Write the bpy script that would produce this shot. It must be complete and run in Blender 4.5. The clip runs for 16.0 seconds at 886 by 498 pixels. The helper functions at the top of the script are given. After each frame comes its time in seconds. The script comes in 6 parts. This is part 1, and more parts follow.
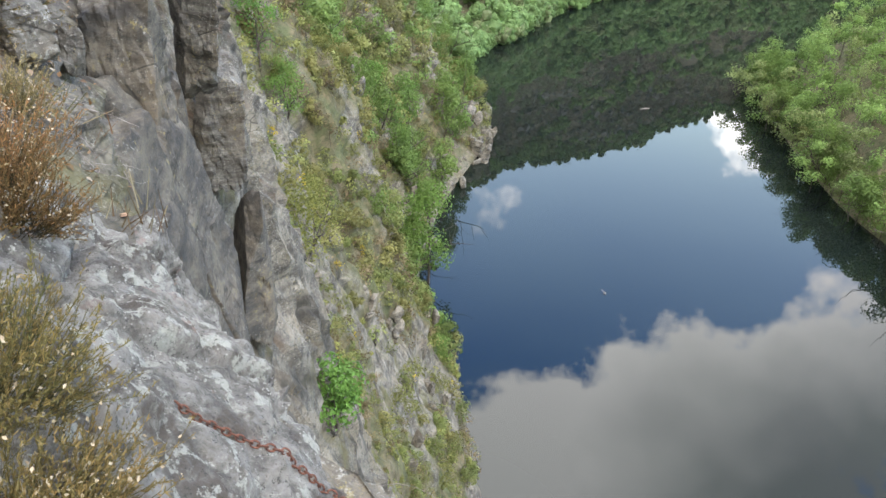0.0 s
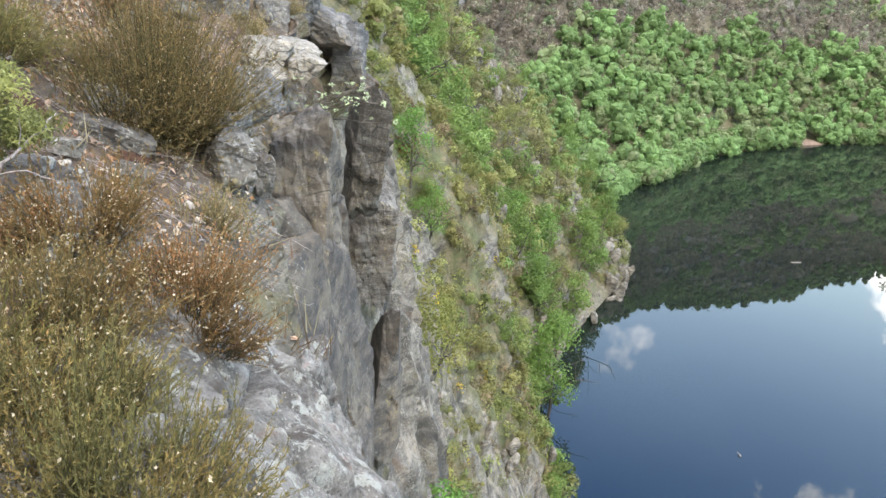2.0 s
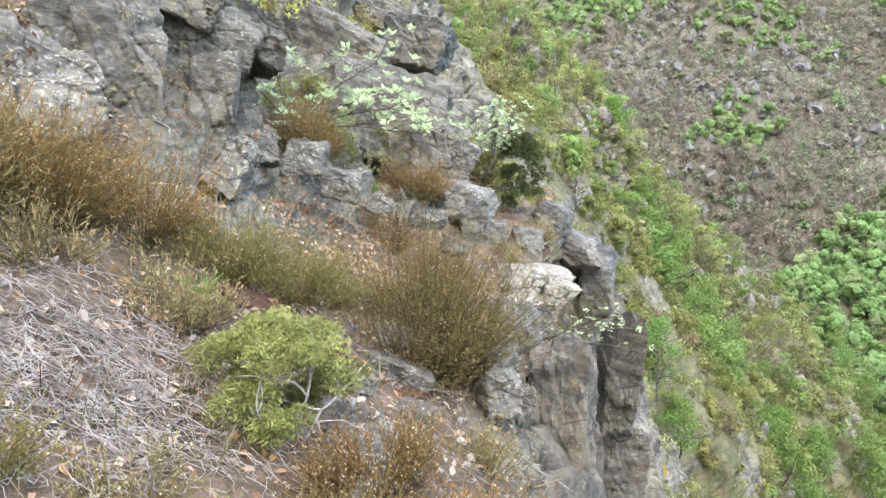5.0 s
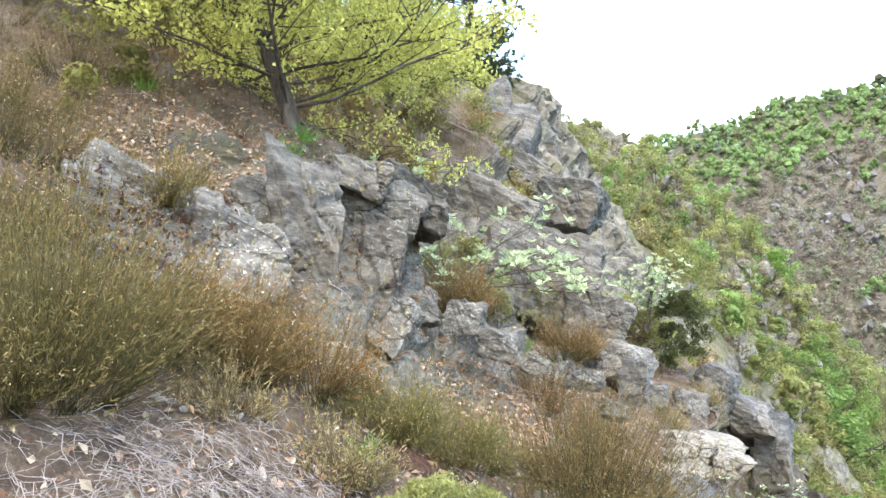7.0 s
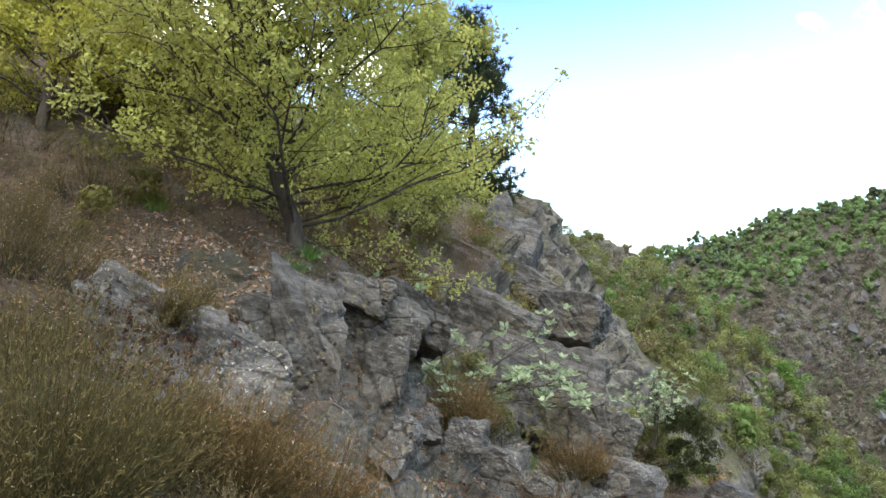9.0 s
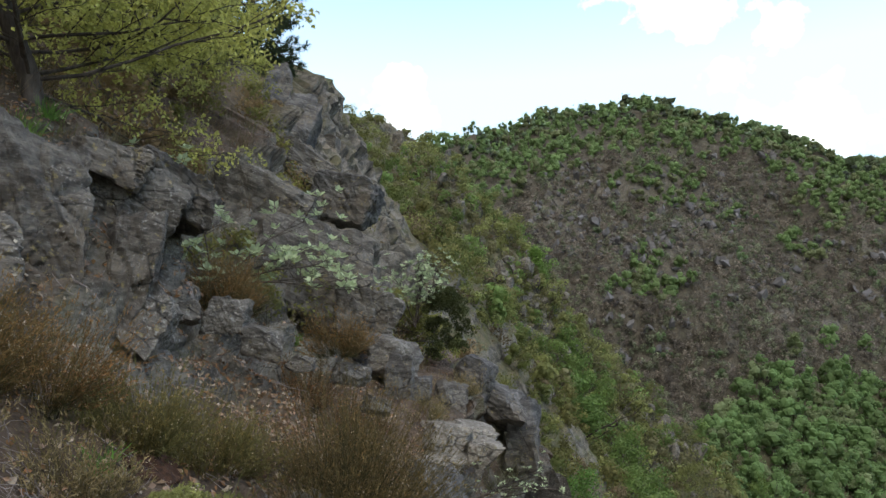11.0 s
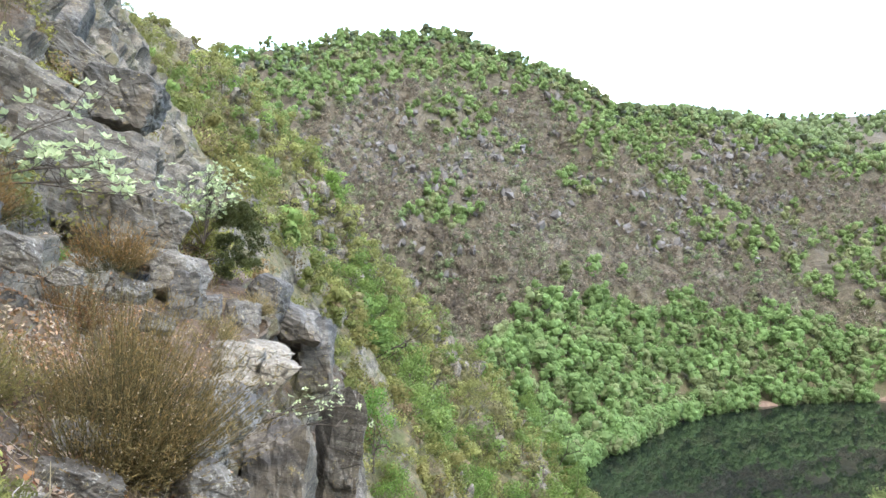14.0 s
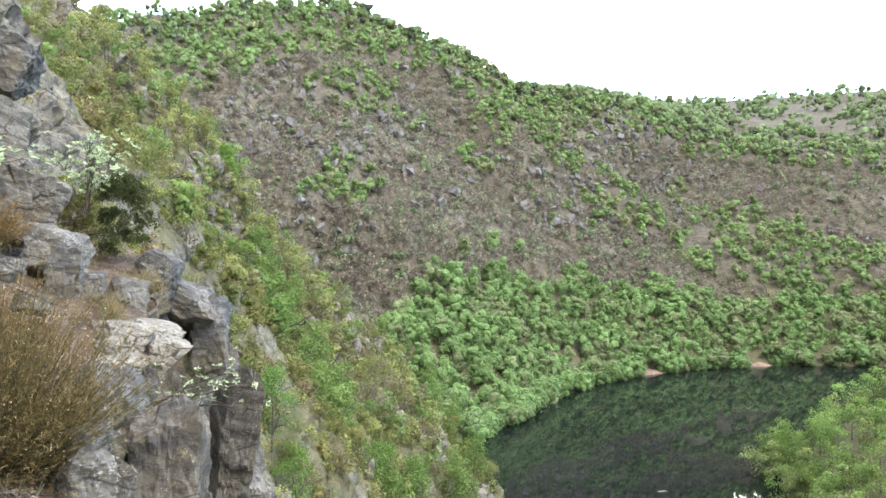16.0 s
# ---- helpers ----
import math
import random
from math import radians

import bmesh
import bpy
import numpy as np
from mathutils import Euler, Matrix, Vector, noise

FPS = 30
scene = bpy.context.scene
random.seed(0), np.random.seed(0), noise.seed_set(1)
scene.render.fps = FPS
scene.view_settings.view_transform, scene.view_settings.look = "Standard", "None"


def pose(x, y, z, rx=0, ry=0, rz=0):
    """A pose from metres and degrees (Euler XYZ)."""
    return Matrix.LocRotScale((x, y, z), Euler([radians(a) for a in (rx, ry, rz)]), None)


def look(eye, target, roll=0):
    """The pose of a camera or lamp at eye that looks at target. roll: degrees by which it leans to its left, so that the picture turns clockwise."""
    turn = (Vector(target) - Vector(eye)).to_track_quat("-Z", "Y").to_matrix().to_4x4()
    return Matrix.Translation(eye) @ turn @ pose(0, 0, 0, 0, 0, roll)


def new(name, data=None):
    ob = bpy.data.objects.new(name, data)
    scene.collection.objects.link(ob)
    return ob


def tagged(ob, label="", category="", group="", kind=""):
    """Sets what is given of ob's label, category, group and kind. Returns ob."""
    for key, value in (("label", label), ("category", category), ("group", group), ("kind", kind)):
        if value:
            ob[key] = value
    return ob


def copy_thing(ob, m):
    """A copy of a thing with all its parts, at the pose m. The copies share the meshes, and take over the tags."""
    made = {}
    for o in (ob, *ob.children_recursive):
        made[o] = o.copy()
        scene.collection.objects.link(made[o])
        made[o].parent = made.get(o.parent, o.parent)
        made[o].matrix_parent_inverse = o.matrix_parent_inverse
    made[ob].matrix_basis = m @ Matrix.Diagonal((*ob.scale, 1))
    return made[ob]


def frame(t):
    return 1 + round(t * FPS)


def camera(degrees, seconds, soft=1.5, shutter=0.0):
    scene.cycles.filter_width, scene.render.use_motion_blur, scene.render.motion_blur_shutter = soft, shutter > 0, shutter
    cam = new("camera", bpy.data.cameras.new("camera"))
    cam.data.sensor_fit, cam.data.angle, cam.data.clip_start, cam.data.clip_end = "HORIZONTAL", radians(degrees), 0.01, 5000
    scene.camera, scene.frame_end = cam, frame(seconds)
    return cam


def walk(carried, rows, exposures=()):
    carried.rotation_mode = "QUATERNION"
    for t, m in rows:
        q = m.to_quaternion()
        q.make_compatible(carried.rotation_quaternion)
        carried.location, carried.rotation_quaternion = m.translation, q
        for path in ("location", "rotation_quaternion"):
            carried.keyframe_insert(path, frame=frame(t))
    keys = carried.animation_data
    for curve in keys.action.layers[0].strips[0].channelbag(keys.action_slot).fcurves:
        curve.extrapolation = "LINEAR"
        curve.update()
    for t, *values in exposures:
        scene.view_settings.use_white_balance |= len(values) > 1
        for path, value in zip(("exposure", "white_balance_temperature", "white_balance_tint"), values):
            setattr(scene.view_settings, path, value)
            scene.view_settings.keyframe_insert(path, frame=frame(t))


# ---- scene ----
# The eye stands on a ledge 42 m above the reservoir; the river runs ahead (+y), the hill rises to the west (-x).
CAM = camera(62.73, 16.0, 1.5, 0.0)
PATH = (
    (0.00, 0.001, 0.001, 41.998, 60.00, 0.00, 0.00),
    (0.50, -0.022, 0.001, 42.021, 62.30, -0.56, 3.20),
    (1.00, -0.051, 0.014, 42.034, 64.85, -0.88, 6.12),
    (1.50, -0.069, 0.011, 42.054, 67.26, -1.09, 8.70),
    (2.00, -0.095, 0.001, 42.084, 69.67, -1.60, 11.90),
    (2.50, -0.114, -0.010, 42.113, 72.08, -1.50, 16.67),
    (3.00, -0.138, -0.016, 42.140, 74.90, -0.91, 20.72),
    (3.20, -0.143, -0.016, 42.149, 76.11, -0.65, 21.65),
    (3.70, -0.159, -0.025, 42.175, 78.84, 0.06, 24.53),
    (4.25, -0.170, -0.043, 42.203, 81.68, 0.89, 26.77),
    (4.80, -0.179, -0.066, 42.226, 84.63, 1.41, 29.11),
    (5.30, -0.190, -0.086, 42.241, 87.64, 1.34, 32.25),
    (5.50, -0.207, -0.094, 42.245, 88.90, 1.54, 33.69),
    (6.00, -0.211, -0.112, 42.257, 92.16, 0.73, 37.71),
    (6.50, -0.192, -0.125, 42.263, 95.04, 0.56, 40.42),
    (7.00, -0.196, -0.137, 42.270, 98.14, 0.38, 41.88),
    (7.50, -0.193, -0.153, 42.274, 101.18, 0.35, 42.61),
    (8.00, -0.181, -0.166, 42.271, 104.27, 0.22, 43.80),
    (8.20, -0.177, -0.167, 42.274, 105.44, 0.19, 44.22),
    (8.70, -0.156, -0.177, 42.280, 107.03, 0.26, 43.63),
    (9.25, -0.121, -0.183, 42.293, 106.11, 0.59, 40.00),
    (9.80, -0.096, -0.179, 42.307, 103.57, 0.93, 34.85),
    (10.30, -0.097, -0.161, 42.313, 100.85, 1.02, 30.26),
    (10.50, -0.104, -0.153, 42.316, 99.84, 0.96, 28.40),
    (11.00, -0.123, -0.124, 42.314, 97.21, 0.90, 24.53),
    (11.50, -0.188, -0.069, 42.307, 95.05, 0.91, 22.53),
    (12.00, -0.225, -0.023, 42.290, 92.82, 0.62, 20.45),
    (12.50, -0.219, -0.013, 42.287, 91.57, 0.57, 18.18),
    (13.00, -0.214, 0.004, 42.282, 90.98, -0.32, 14.39),
    (13.50, -0.228, 0.055, 42.266, 90.85, 0.05, 10.87),
    (14.00, -0.257, 0.116, 42.243, 91.18, 0.23, 8.40),
    (14.50, -0.260, 0.123, 42.239, 91.24, -0.10, 6.31),
    (15.00, -0.261, 0.138, 42.232, 90.90, 0.21, 4.34),
    (15.50, -0.268, 0.159, 42.229, 90.19, 0.17, 2.46),
    (16.00, -0.261, 0.171, 42.230, 89.27, 0.30, 0.55),
)
walk(CAM, [(t, pose(x, y, z, rx, ry, rz)) for t, x, y, z, rx, ry, rz in PATH],
     exposures=((0.0, 0.59), (1.5, 0.66), (3.2, 0.98), (5.3, 1.06), (6.2, 1.16), (7.0, 1.07), (7.6, 0.84), (8.2, 0.32), (9.2, -0.3), (10.0, -1.1), (10.6, -1.1), (11.0, -0.9), (11.5, -0.4), (12.0, 0.1), (12.5, 0.42), (13.0, 0.72), (14.0, 0.76), (16.0, 0.76)))


# ---- sky and sun ----
SUN_EL, SUN_AZ = 52.0, 150.0

world = bpy.data.worlds.new("sky")
scene.world = world
world.use_nodes = True
wn, wl = world.node_tree.nodes, world.node_tree.links
wn.clear()


def wnode(kind, **values):
    n = wn.new(kind)
    for key, value in values.items():
        n.inputs[key.replace("_", " ")].default_value = value
    return n


def wmath(op, a, b=None, clamp=False):
    n = wn.new("ShaderNodeMath")
    n.operation, n.use_clamp = op, clamp
    for i, v in enumerate((a, b)):
        if v is None:
            continue
        if isinstance(v, (int, float)):
            n.inputs[i].default_value = v
        else:
            wl.new(v, n.inputs[i])
    return n.outputs[0]


def heading(yaw, el):
    return (-math.sin(radians(yaw)) * math.cos(radians(el)), math.cos(radians(yaw)) * math.cos(radians(el)), math.sin(radians(el)))


sky = wn.new("ShaderNodeTexSky")
sky.sky_type, sky.sun_disc = "NISHITA", False
sky.ozone_density, sky.dust_density = 2.5, 0.3
sky.sun_elevation, sky.sun_rotation = radians(SUN_EL), radians(SUN_AZ)
coord = wn.new("ShaderNodeTexCoord")
big = wnode("ShaderNodeTexNoise", Scale=2.6, Detail=7.0, Roughness=0.58)
fine = wnode("ShaderNodeTexNoise", Scale=7.0, Detail=8.0, Roughness=0.6)
for n in (big, fine):
    wl.new(coord.outputs["Generated"], n.inputs["Vector"])


def bank_of_cloud(yaw, el, radius, soft):
    dot = wn.new("ShaderNodeVectorMath")
    dot.operation = "DOT_PRODUCT"
    dot.inputs[1].default_value = heading(yaw, el)
    wl.new(coord.outputs["Generated"], dot.inputs[0])
    angle = wmath("ARCCOSINE", dot.outputs["Value"])
    return wmath("DIVIDE", wmath("SUBTRACT", radians(radius), angle), radians(soft))


ragged = wmath("MULTIPLY", wmath("SUBTRACT", fine.outputs["Fac"], 0.5), 3.4)
broad = wmath("MULTIPLY", wmath("SUBTRACT", big.outputs["Fac"], 0.53), 5.0)
cumulus = wmath("ADD", bank_of_cloud(-27, 53, 20, 9), ragged)
cumulus = wmath("MAXIMUM", cumulus, wmath("ADD", bank_of_cloud(-31, 38, 9, 6), ragged))
wisp_noise = wnode("ShaderNodeTexNoise", Scale=16.0, Detail=5.0, Roughness=0.55)
wl.new(coord.outputs["Generated"], wisp_noise.inputs["Vector"])
wisps = wmath("MULTIPLY", wmath("SUBTRACT", wisp_noise.outputs["Fac"], 0.5), 5.0)
puffs = None
for yaw, el, radius in ((4.5, 23.5, 2.6), (-1.9, 21.4, 2.4), (9.6, 27.5, 3.0), (27.3, 18.5, 3.0), (2.8, 19.6, 1.2), (-3, 14.5, 4.0), (19.6, 27, 1.5), (-3.7, 25.2, 2.4)):
    small = wmath("MULTIPLY", wmath("ADD", bank_of_cloud(yaw, el, radius - 0.3, 2.4), wisps), 0.22)
    puffs = small if puffs is None else wmath("MAXIMUM", puffs, small)
cumulus = wmath("MAXIMUM", cumulus, wmath("ADD", bank_of_cloud(-25, 18, 5, 4), ragged))
# a wide deck behind and overhead, thinning towards the open blue ahead
deck = wmath("ADD", bank_of_cloud(150, 50, 75, 22), broad)
low = wmath("ADD", bank_of_cloud(5, 2, 10, 8), ragged)
cover = wmath("MAXIMUM", cumulus, wmath("MAXIMUM", deck, low))
mask = wmath("MULTIPLY", wmath("MAXIMUM", cover, puffs), 3.2, clamp=True)
# a thin pale veil low over the hills
split = wn.new("ShaderNodeSeparateXYZ")
wl.new(coord.outputs["Generated"], split.inputs[0])
veil = wmath("MULTIPLY", wmath("MULTIPLY", wmath("SUBTRACT", 0.62, split.outputs["Z"]), 3.6, clamp=True), 0.85)
core = wmath("ADD", bank_of_cloud(-42, 44, 23, 12), wmath("MULTIPLY", ragged, 0.35))
core = wmath("MAXIMUM", core, wmath("ADD", bank_of_cloud(150, 50, 75, 22), wmath("MULTIPLY", broad, 0.6)))
thick = wmath("MULTIPLY", wmath("SUBTRACT", core, 0.22), 0.85, clamp=True)
tone = wn.new("ShaderNodeMix")
tone.data_type = "RGBA"
tone.inputs["A"].default_value = (5.9, 5.8, 5.8, 1)
tone.inputs["B"].default_value = (1.42, 1.47, 1.6, 1)
wl.new(thick, tone.inputs["Factor"])
skylit = wn.new("ShaderNodeVectorMath")
skylit.operation = "MULTIPLY"
skylit.inputs[1].default_value = (0.37, 0.565, 0.83)
wl.new(sky.outputs[0], skylit.inputs[0])
mixed = wn.new("ShaderNodeMix")
mixed.data_type = "RGBA"
wl.new(mask, mixed.inputs["Factor"])
hazy = wn.new("ShaderNodeMix")
hazy.data_type = "RGBA"
hazy.inputs["B"].default_value = (2.0, 2.55, 2.75, 1)
wl.new(veil, hazy.inputs["Factor"])
wl.new(skylit.outputs[0], hazy.inputs["A"])
wl.new(hazy.outputs["Result"], mixed.inputs["A"])
wl.new(tone.outputs["Result"], mixed.inputs["B"])
back = wnode("ShaderNodeBackground", Strength=1.0)
wl.new(mixed.outputs["Result"], back.inputs["Color"])
wout = wn.new("ShaderNodeOutputWorld")
wl.new(back.outputs[0], wout.inputs["Surface"])

sun = new("sun", bpy.data.lights.new("sun", "SUN"))
sun.data.energy, sun.data.angle, sun.data.color = 2.1, radians(16), (1.0, 0.955, 0.90)
SUN_DIR = Vector((math.sin(radians(SUN_AZ)) * math.cos(radians(SUN_EL)), math.cos(radians(SUN_AZ)) * math.cos(radians(SUN_EL)), math.sin(radians(SUN_EL))))
sun.matrix_world = look((0, 0, 150), Vector((0, 0, 150)) - SUN_DIR)


# ---- materials ----
class Shade:
    """A node material with a principled surface; small helpers wire its parts."""

    def __init__(self, name, roughness=0.85, metal=0.0, specular=0.3):
        self.mat = bpy.data.materials.new(name)
        self.mat.use_nodes = True
        self.nodes, self.links = self.mat.node_tree.nodes, self.mat.node_tree.links
        self.p = self.nodes["Principled BSDF"]
        self.p.inputs["Roughness"].default_value = roughness
        self.p.inputs["Metallic"].default_value = metal
        self.p.inputs["Specular IOR Level"].default_value = specular
        self.co = self.nodes.new("ShaderNodeTexCoord").outputs["Object"]

    def put(self, value, socket):
        if isinstance(value, (int, float)):
            socket.default_value = value
        elif isinstance(value, tuple):
            socket.default_value = (*value, 1) if len(value) == 3 else value
        else:
            self.links.new(value, socket)

    def noise(self, scale, detail=6.0, rough=0.6, warp=0.0, stretch=None):
        n = self.nodes.new("ShaderNodeTexNoise")
        n.inputs["Scale"].default_value, n.inputs["Detail"].default_value = scale, detail
        n.inputs["Roughness"].default_value, n.inputs["Distortion"].default_value = rough, warp
        self.links.new(self.stretched(stretch), n.inputs["Vector"])
        return n.outputs["Fac"]

    def stretched(self, stretch):
        if not stretch:
            return self.co
        m = self.nodes.new("ShaderNodeMapping")
        m.inputs["Scale"].default_value = stretch[:3]
        m.inputs["Rotation"].default_value = [radians(a) for a in stretch[3:]]
        self.links.new(self.co, m.inputs["Vector"])
        return m.outputs[0]

    def cells(self, scale, stretch=None, feature="F1", out="Distance"):
        n = self.nodes.new("ShaderNodeTexVoronoi")
        n.feature = feature
        n.inputs["Scale"].default_value = scale
        self.links.new(self.stretched(stretch), n.inputs["Vector"])
        return n.outputs[out]

    def ramp(self, value, low, high, a=0.0, b=1.0):
        n = self.nodes.new("ShaderNodeMapRange")
        n.interpolation_type = "SMOOTHSTEP"
        self.links.new(value, n.inputs["Value"])
        for key, v in (("From Min", low), ("From Max", high), ("To Min", a), ("To Max", b)):
            n.inputs[key].default_value = v
        return n.outputs[0]

    def math(self, op, a, b=0.0):
        n = self.nodes.new("ShaderNodeMath")
        n.operation = op
        self.put(a, n.inputs[0])
        self.put(b, n.inputs[1])
        return n.outputs[0]

    def mix(self, factor, a, b, blend="MIX"):
        n = self.nodes.new("ShaderNodeMix")
        n.data_type, n.blend_type = "RGBA", blend
        self.put(factor, n.inputs["Factor"])
        self.put(a, n.inputs["A"])
        self.put(b, n.inputs["B"])
        return n.outputs["Result"]

    def attribute(self, name, out="Fac"):
        n = self.nodes.new("ShaderNodeAttribute")
        n.attribute_name = name
        return n.outputs[out]

    def random(self):
        return self.nodes.new("ShaderNodeObjectInfo").outputs["Random"]

    def island(self):
        return self.nodes.new("ShaderNodeNewGeometry").outputs["Random Per Island"]

    def colour(self, value):
        self.put(value, self.p.inputs["Base Color"])
        return self

    def bump(self, height, strength=0.5, distance=0.02):
        n = self.nodes.new("ShaderNodeBump")
        n.inputs["Strength"].default_value, n.inputs["Distance"].default_value = strength, distance
        self.links.new(height, n.inputs["Height"])
        self.links.new(n.outputs[0], self.p.inputs["Normal"])
        return self

    def leaflight(self, share, value):
        """Thin leaves let some light through."""
        t = self.nodes.new("ShaderNodeBsdfTranslucent")
        self.put(value, t.inputs["Color"])
        m = self.nodes.new("ShaderNodeMixShader")
        m.inputs[0].default_value = share
        self.links.new(self.p.outputs[0], m.inputs[1])
        self.links.new(t.outputs[0], m.inputs[2])
        self.links.new(m.outputs[0], self.nodes["Material Output"].inputs["Surface"])
        return self


def rock_colour(s, dark=(0.10, 0.10, 0.105), pale=(0.33, 0.325, 0.32), lichen=0.55, strata=(1, 1, 5, 0, 60, 20), rust=0.45, fine=2.2):
    """Grey schist: streaked along the bedding, rusty in seams, spotted with pale and yellow lichen."""
    bed = s.noise(fine, 10, 0.78, 0.0, strata)
    grain = s.noise(28, 5, 0.7)
    c = s.mix(s.ramp(bed, 0.40, 0.62), dark, pale)
    c = s.mix(s.ramp(s.noise(0.8, 4, 0.6, 0.3), 0.5, 0.72, 0, rust), c, (0.24, 0.19, 0.13))
    c = s.mix(s.ramp(grain, 0.35, 0.7, 0, 0.35), c, (0.06, 0.06, 0.06))
    crust = s.math("MULTIPLY", s.ramp(s.noise(42, 7, 0.8), lichen - 0.03, lichen + 0.05), s.ramp(s.noise(2.4, 5, 0.7), 0.38, 0.58))
    c = s.mix(s.math("MULTIPLY", crust, 0.7), c, (0.44, 0.43, 0.38))
    gold = s.math("MULTIPLY", s.ramp(s.noise(17, 6, 0.75), 0.58, 0.64), s.ramp(s.noise(0.9, 3), 0.48, 0.6))
    c = s.mix(s.math("MULTIPLY", gold, 0.6), c, (0.33, 0.27, 0.10))
    black = s.ramp(s.noise(15, 9, 0.85), 0.54, 0.60)
    c = s.mix(s.math("MULTIPLY", black, 0.78), c, (0.035, 0.035, 0.035))
    joint = s.math("MULTIPLY", s.ramp(s.cells(2.2, (1, 1, 2.6, 8, 58, 20), "DISTANCE_TO_EDGE"), 0.0, 0.035, 1, 0), s.ramp(s.noise(1.7, 3), 0.52, 0.6))
    c = s.mix(s.math("MULTIPLY", joint, 0.8), c, (0.025, 0.023, 0.02))
    return c, bed, grain


def make_rock(name, **kw):
    s = Shade(name, 0.9)
    c, bed, grain = rock_colour(s, **kw)
    s.colour(c)
    h = s.math("ADD", s.math("MULTIPLY", bed, 0.7), s.math("MULTIPLY", grain, 0.45))
    h = s.math("ADD", h, s.math("MULTIPLY", s.noise(9, 6, 0.75, 0.0, (1, 1, 2.4, 0, 60, 20)), 0.6))
    h = s.math("ADD", h, s.math("MULTIPLY", s.noise(75, 5, 0.8), 0.3))
    return s.bump(h, 0.8, 0.03).mat


ROCK = make_rock("schist", dark=(0.06, 0.052, 0.042), pale=(0.185, 0.17, 0.145), lichen=0.58)
ROCK_FACE = make_rock("tan_schist", dark=(0.05, 0.045, 0.04), pale=(0.15, 0.13, 0.10), lichen=0.60, strata=(1.2, 1.2, 3.0, 24, 28, 10), fine=1.7, rust=0.7)
ROCK_DARK = make_rock("dark_schist", dark=(0.055, 0.053, 0.05), pale=(0.19, 0.18, 0.165), lichen=0.6)


def lichened_rock():
    """The ledge underfoot: mid-grey schist blotched with dark crusts, pale rosettes and pinkish scars."""
    s = Shade("lichened_schist", 0.92)
    fine, mid = s.noise(34, 8, 0.75), s.noise(7, 9, 0.75)
    c = s.mix(s.ramp(mid, 0.36, 0.62), (0.085, 0.078, 0.068), (0.27, 0.255, 0.23))
    c = s.mix(s.ramp(s.noise(3.1, 8, 0.72), 0.50, 0.60, 0, 0.8), c, (0.075, 0.062, 0.05))
    rosette = s.math("MULTIPLY", s.ramp(s.noise(19, 7, 0.72), 0.52, 0.58), s.ramp(s.noise(4.5, 6, 0.7), 0.42, 0.54))
    c = s.mix(s.math("MULTIPLY", rosette, 0.75), c, (0.40, 0.40, 0.35))
    speck = s.math("MULTIPLY", s.ramp(s.noise(70, 6, 0.8), 0.56, 0.62), 0.8)
    c = s.mix(speck, c, (0.045, 0.043, 0.04))
    c = s.mix(s.math("MULTIPLY", s.ramp(s.cells(90), 0.12, 0.3, 1, 0), s.ramp(s.noise(9, 5, 0.7), 0.52, 0.60, 0, 0.8)), c, (0.46, 0.45, 0.41))
    c = s.mix(s.ramp(s.noise(5.5, 5, 0.65), 0.62, 0.68, 0, 0.55), c, (0.28, 0.20, 0.17))
    s.colour(c)
    h = s.math("ADD", s.math("MULTIPLY", mid, 0.9), s.math("MULTIPLY", fine, 0.5))
    h = s.math("ADD", h, s.math("MULTIPLY", s.noise(110, 5, 0.8), 0.25))
    return s.bump(h, 0.95, 0.04).mat


ROCK_PALE = lichened_rock()
ROCK_GREY = make_rock("weathered_schist", dark=(0.07, 0.06, 0.048), pale=(0.21, 0.195, 0.17), lichen=0.555)
ROCK_CRAG = make_rock("bank_schist", dark=(0.065, 0.058, 0.046), pale=(0.25, 0.225, 0.18), lichen=0.56, strata=(1, 1, 2.2, 10, 62, 20), fine=1.3)
ROCK_CREAM = make_rock("cream_stone", dark=(0.15, 0.135, 0.11), pale=(0.33, 0.30, 0.25), lichen=0.55)


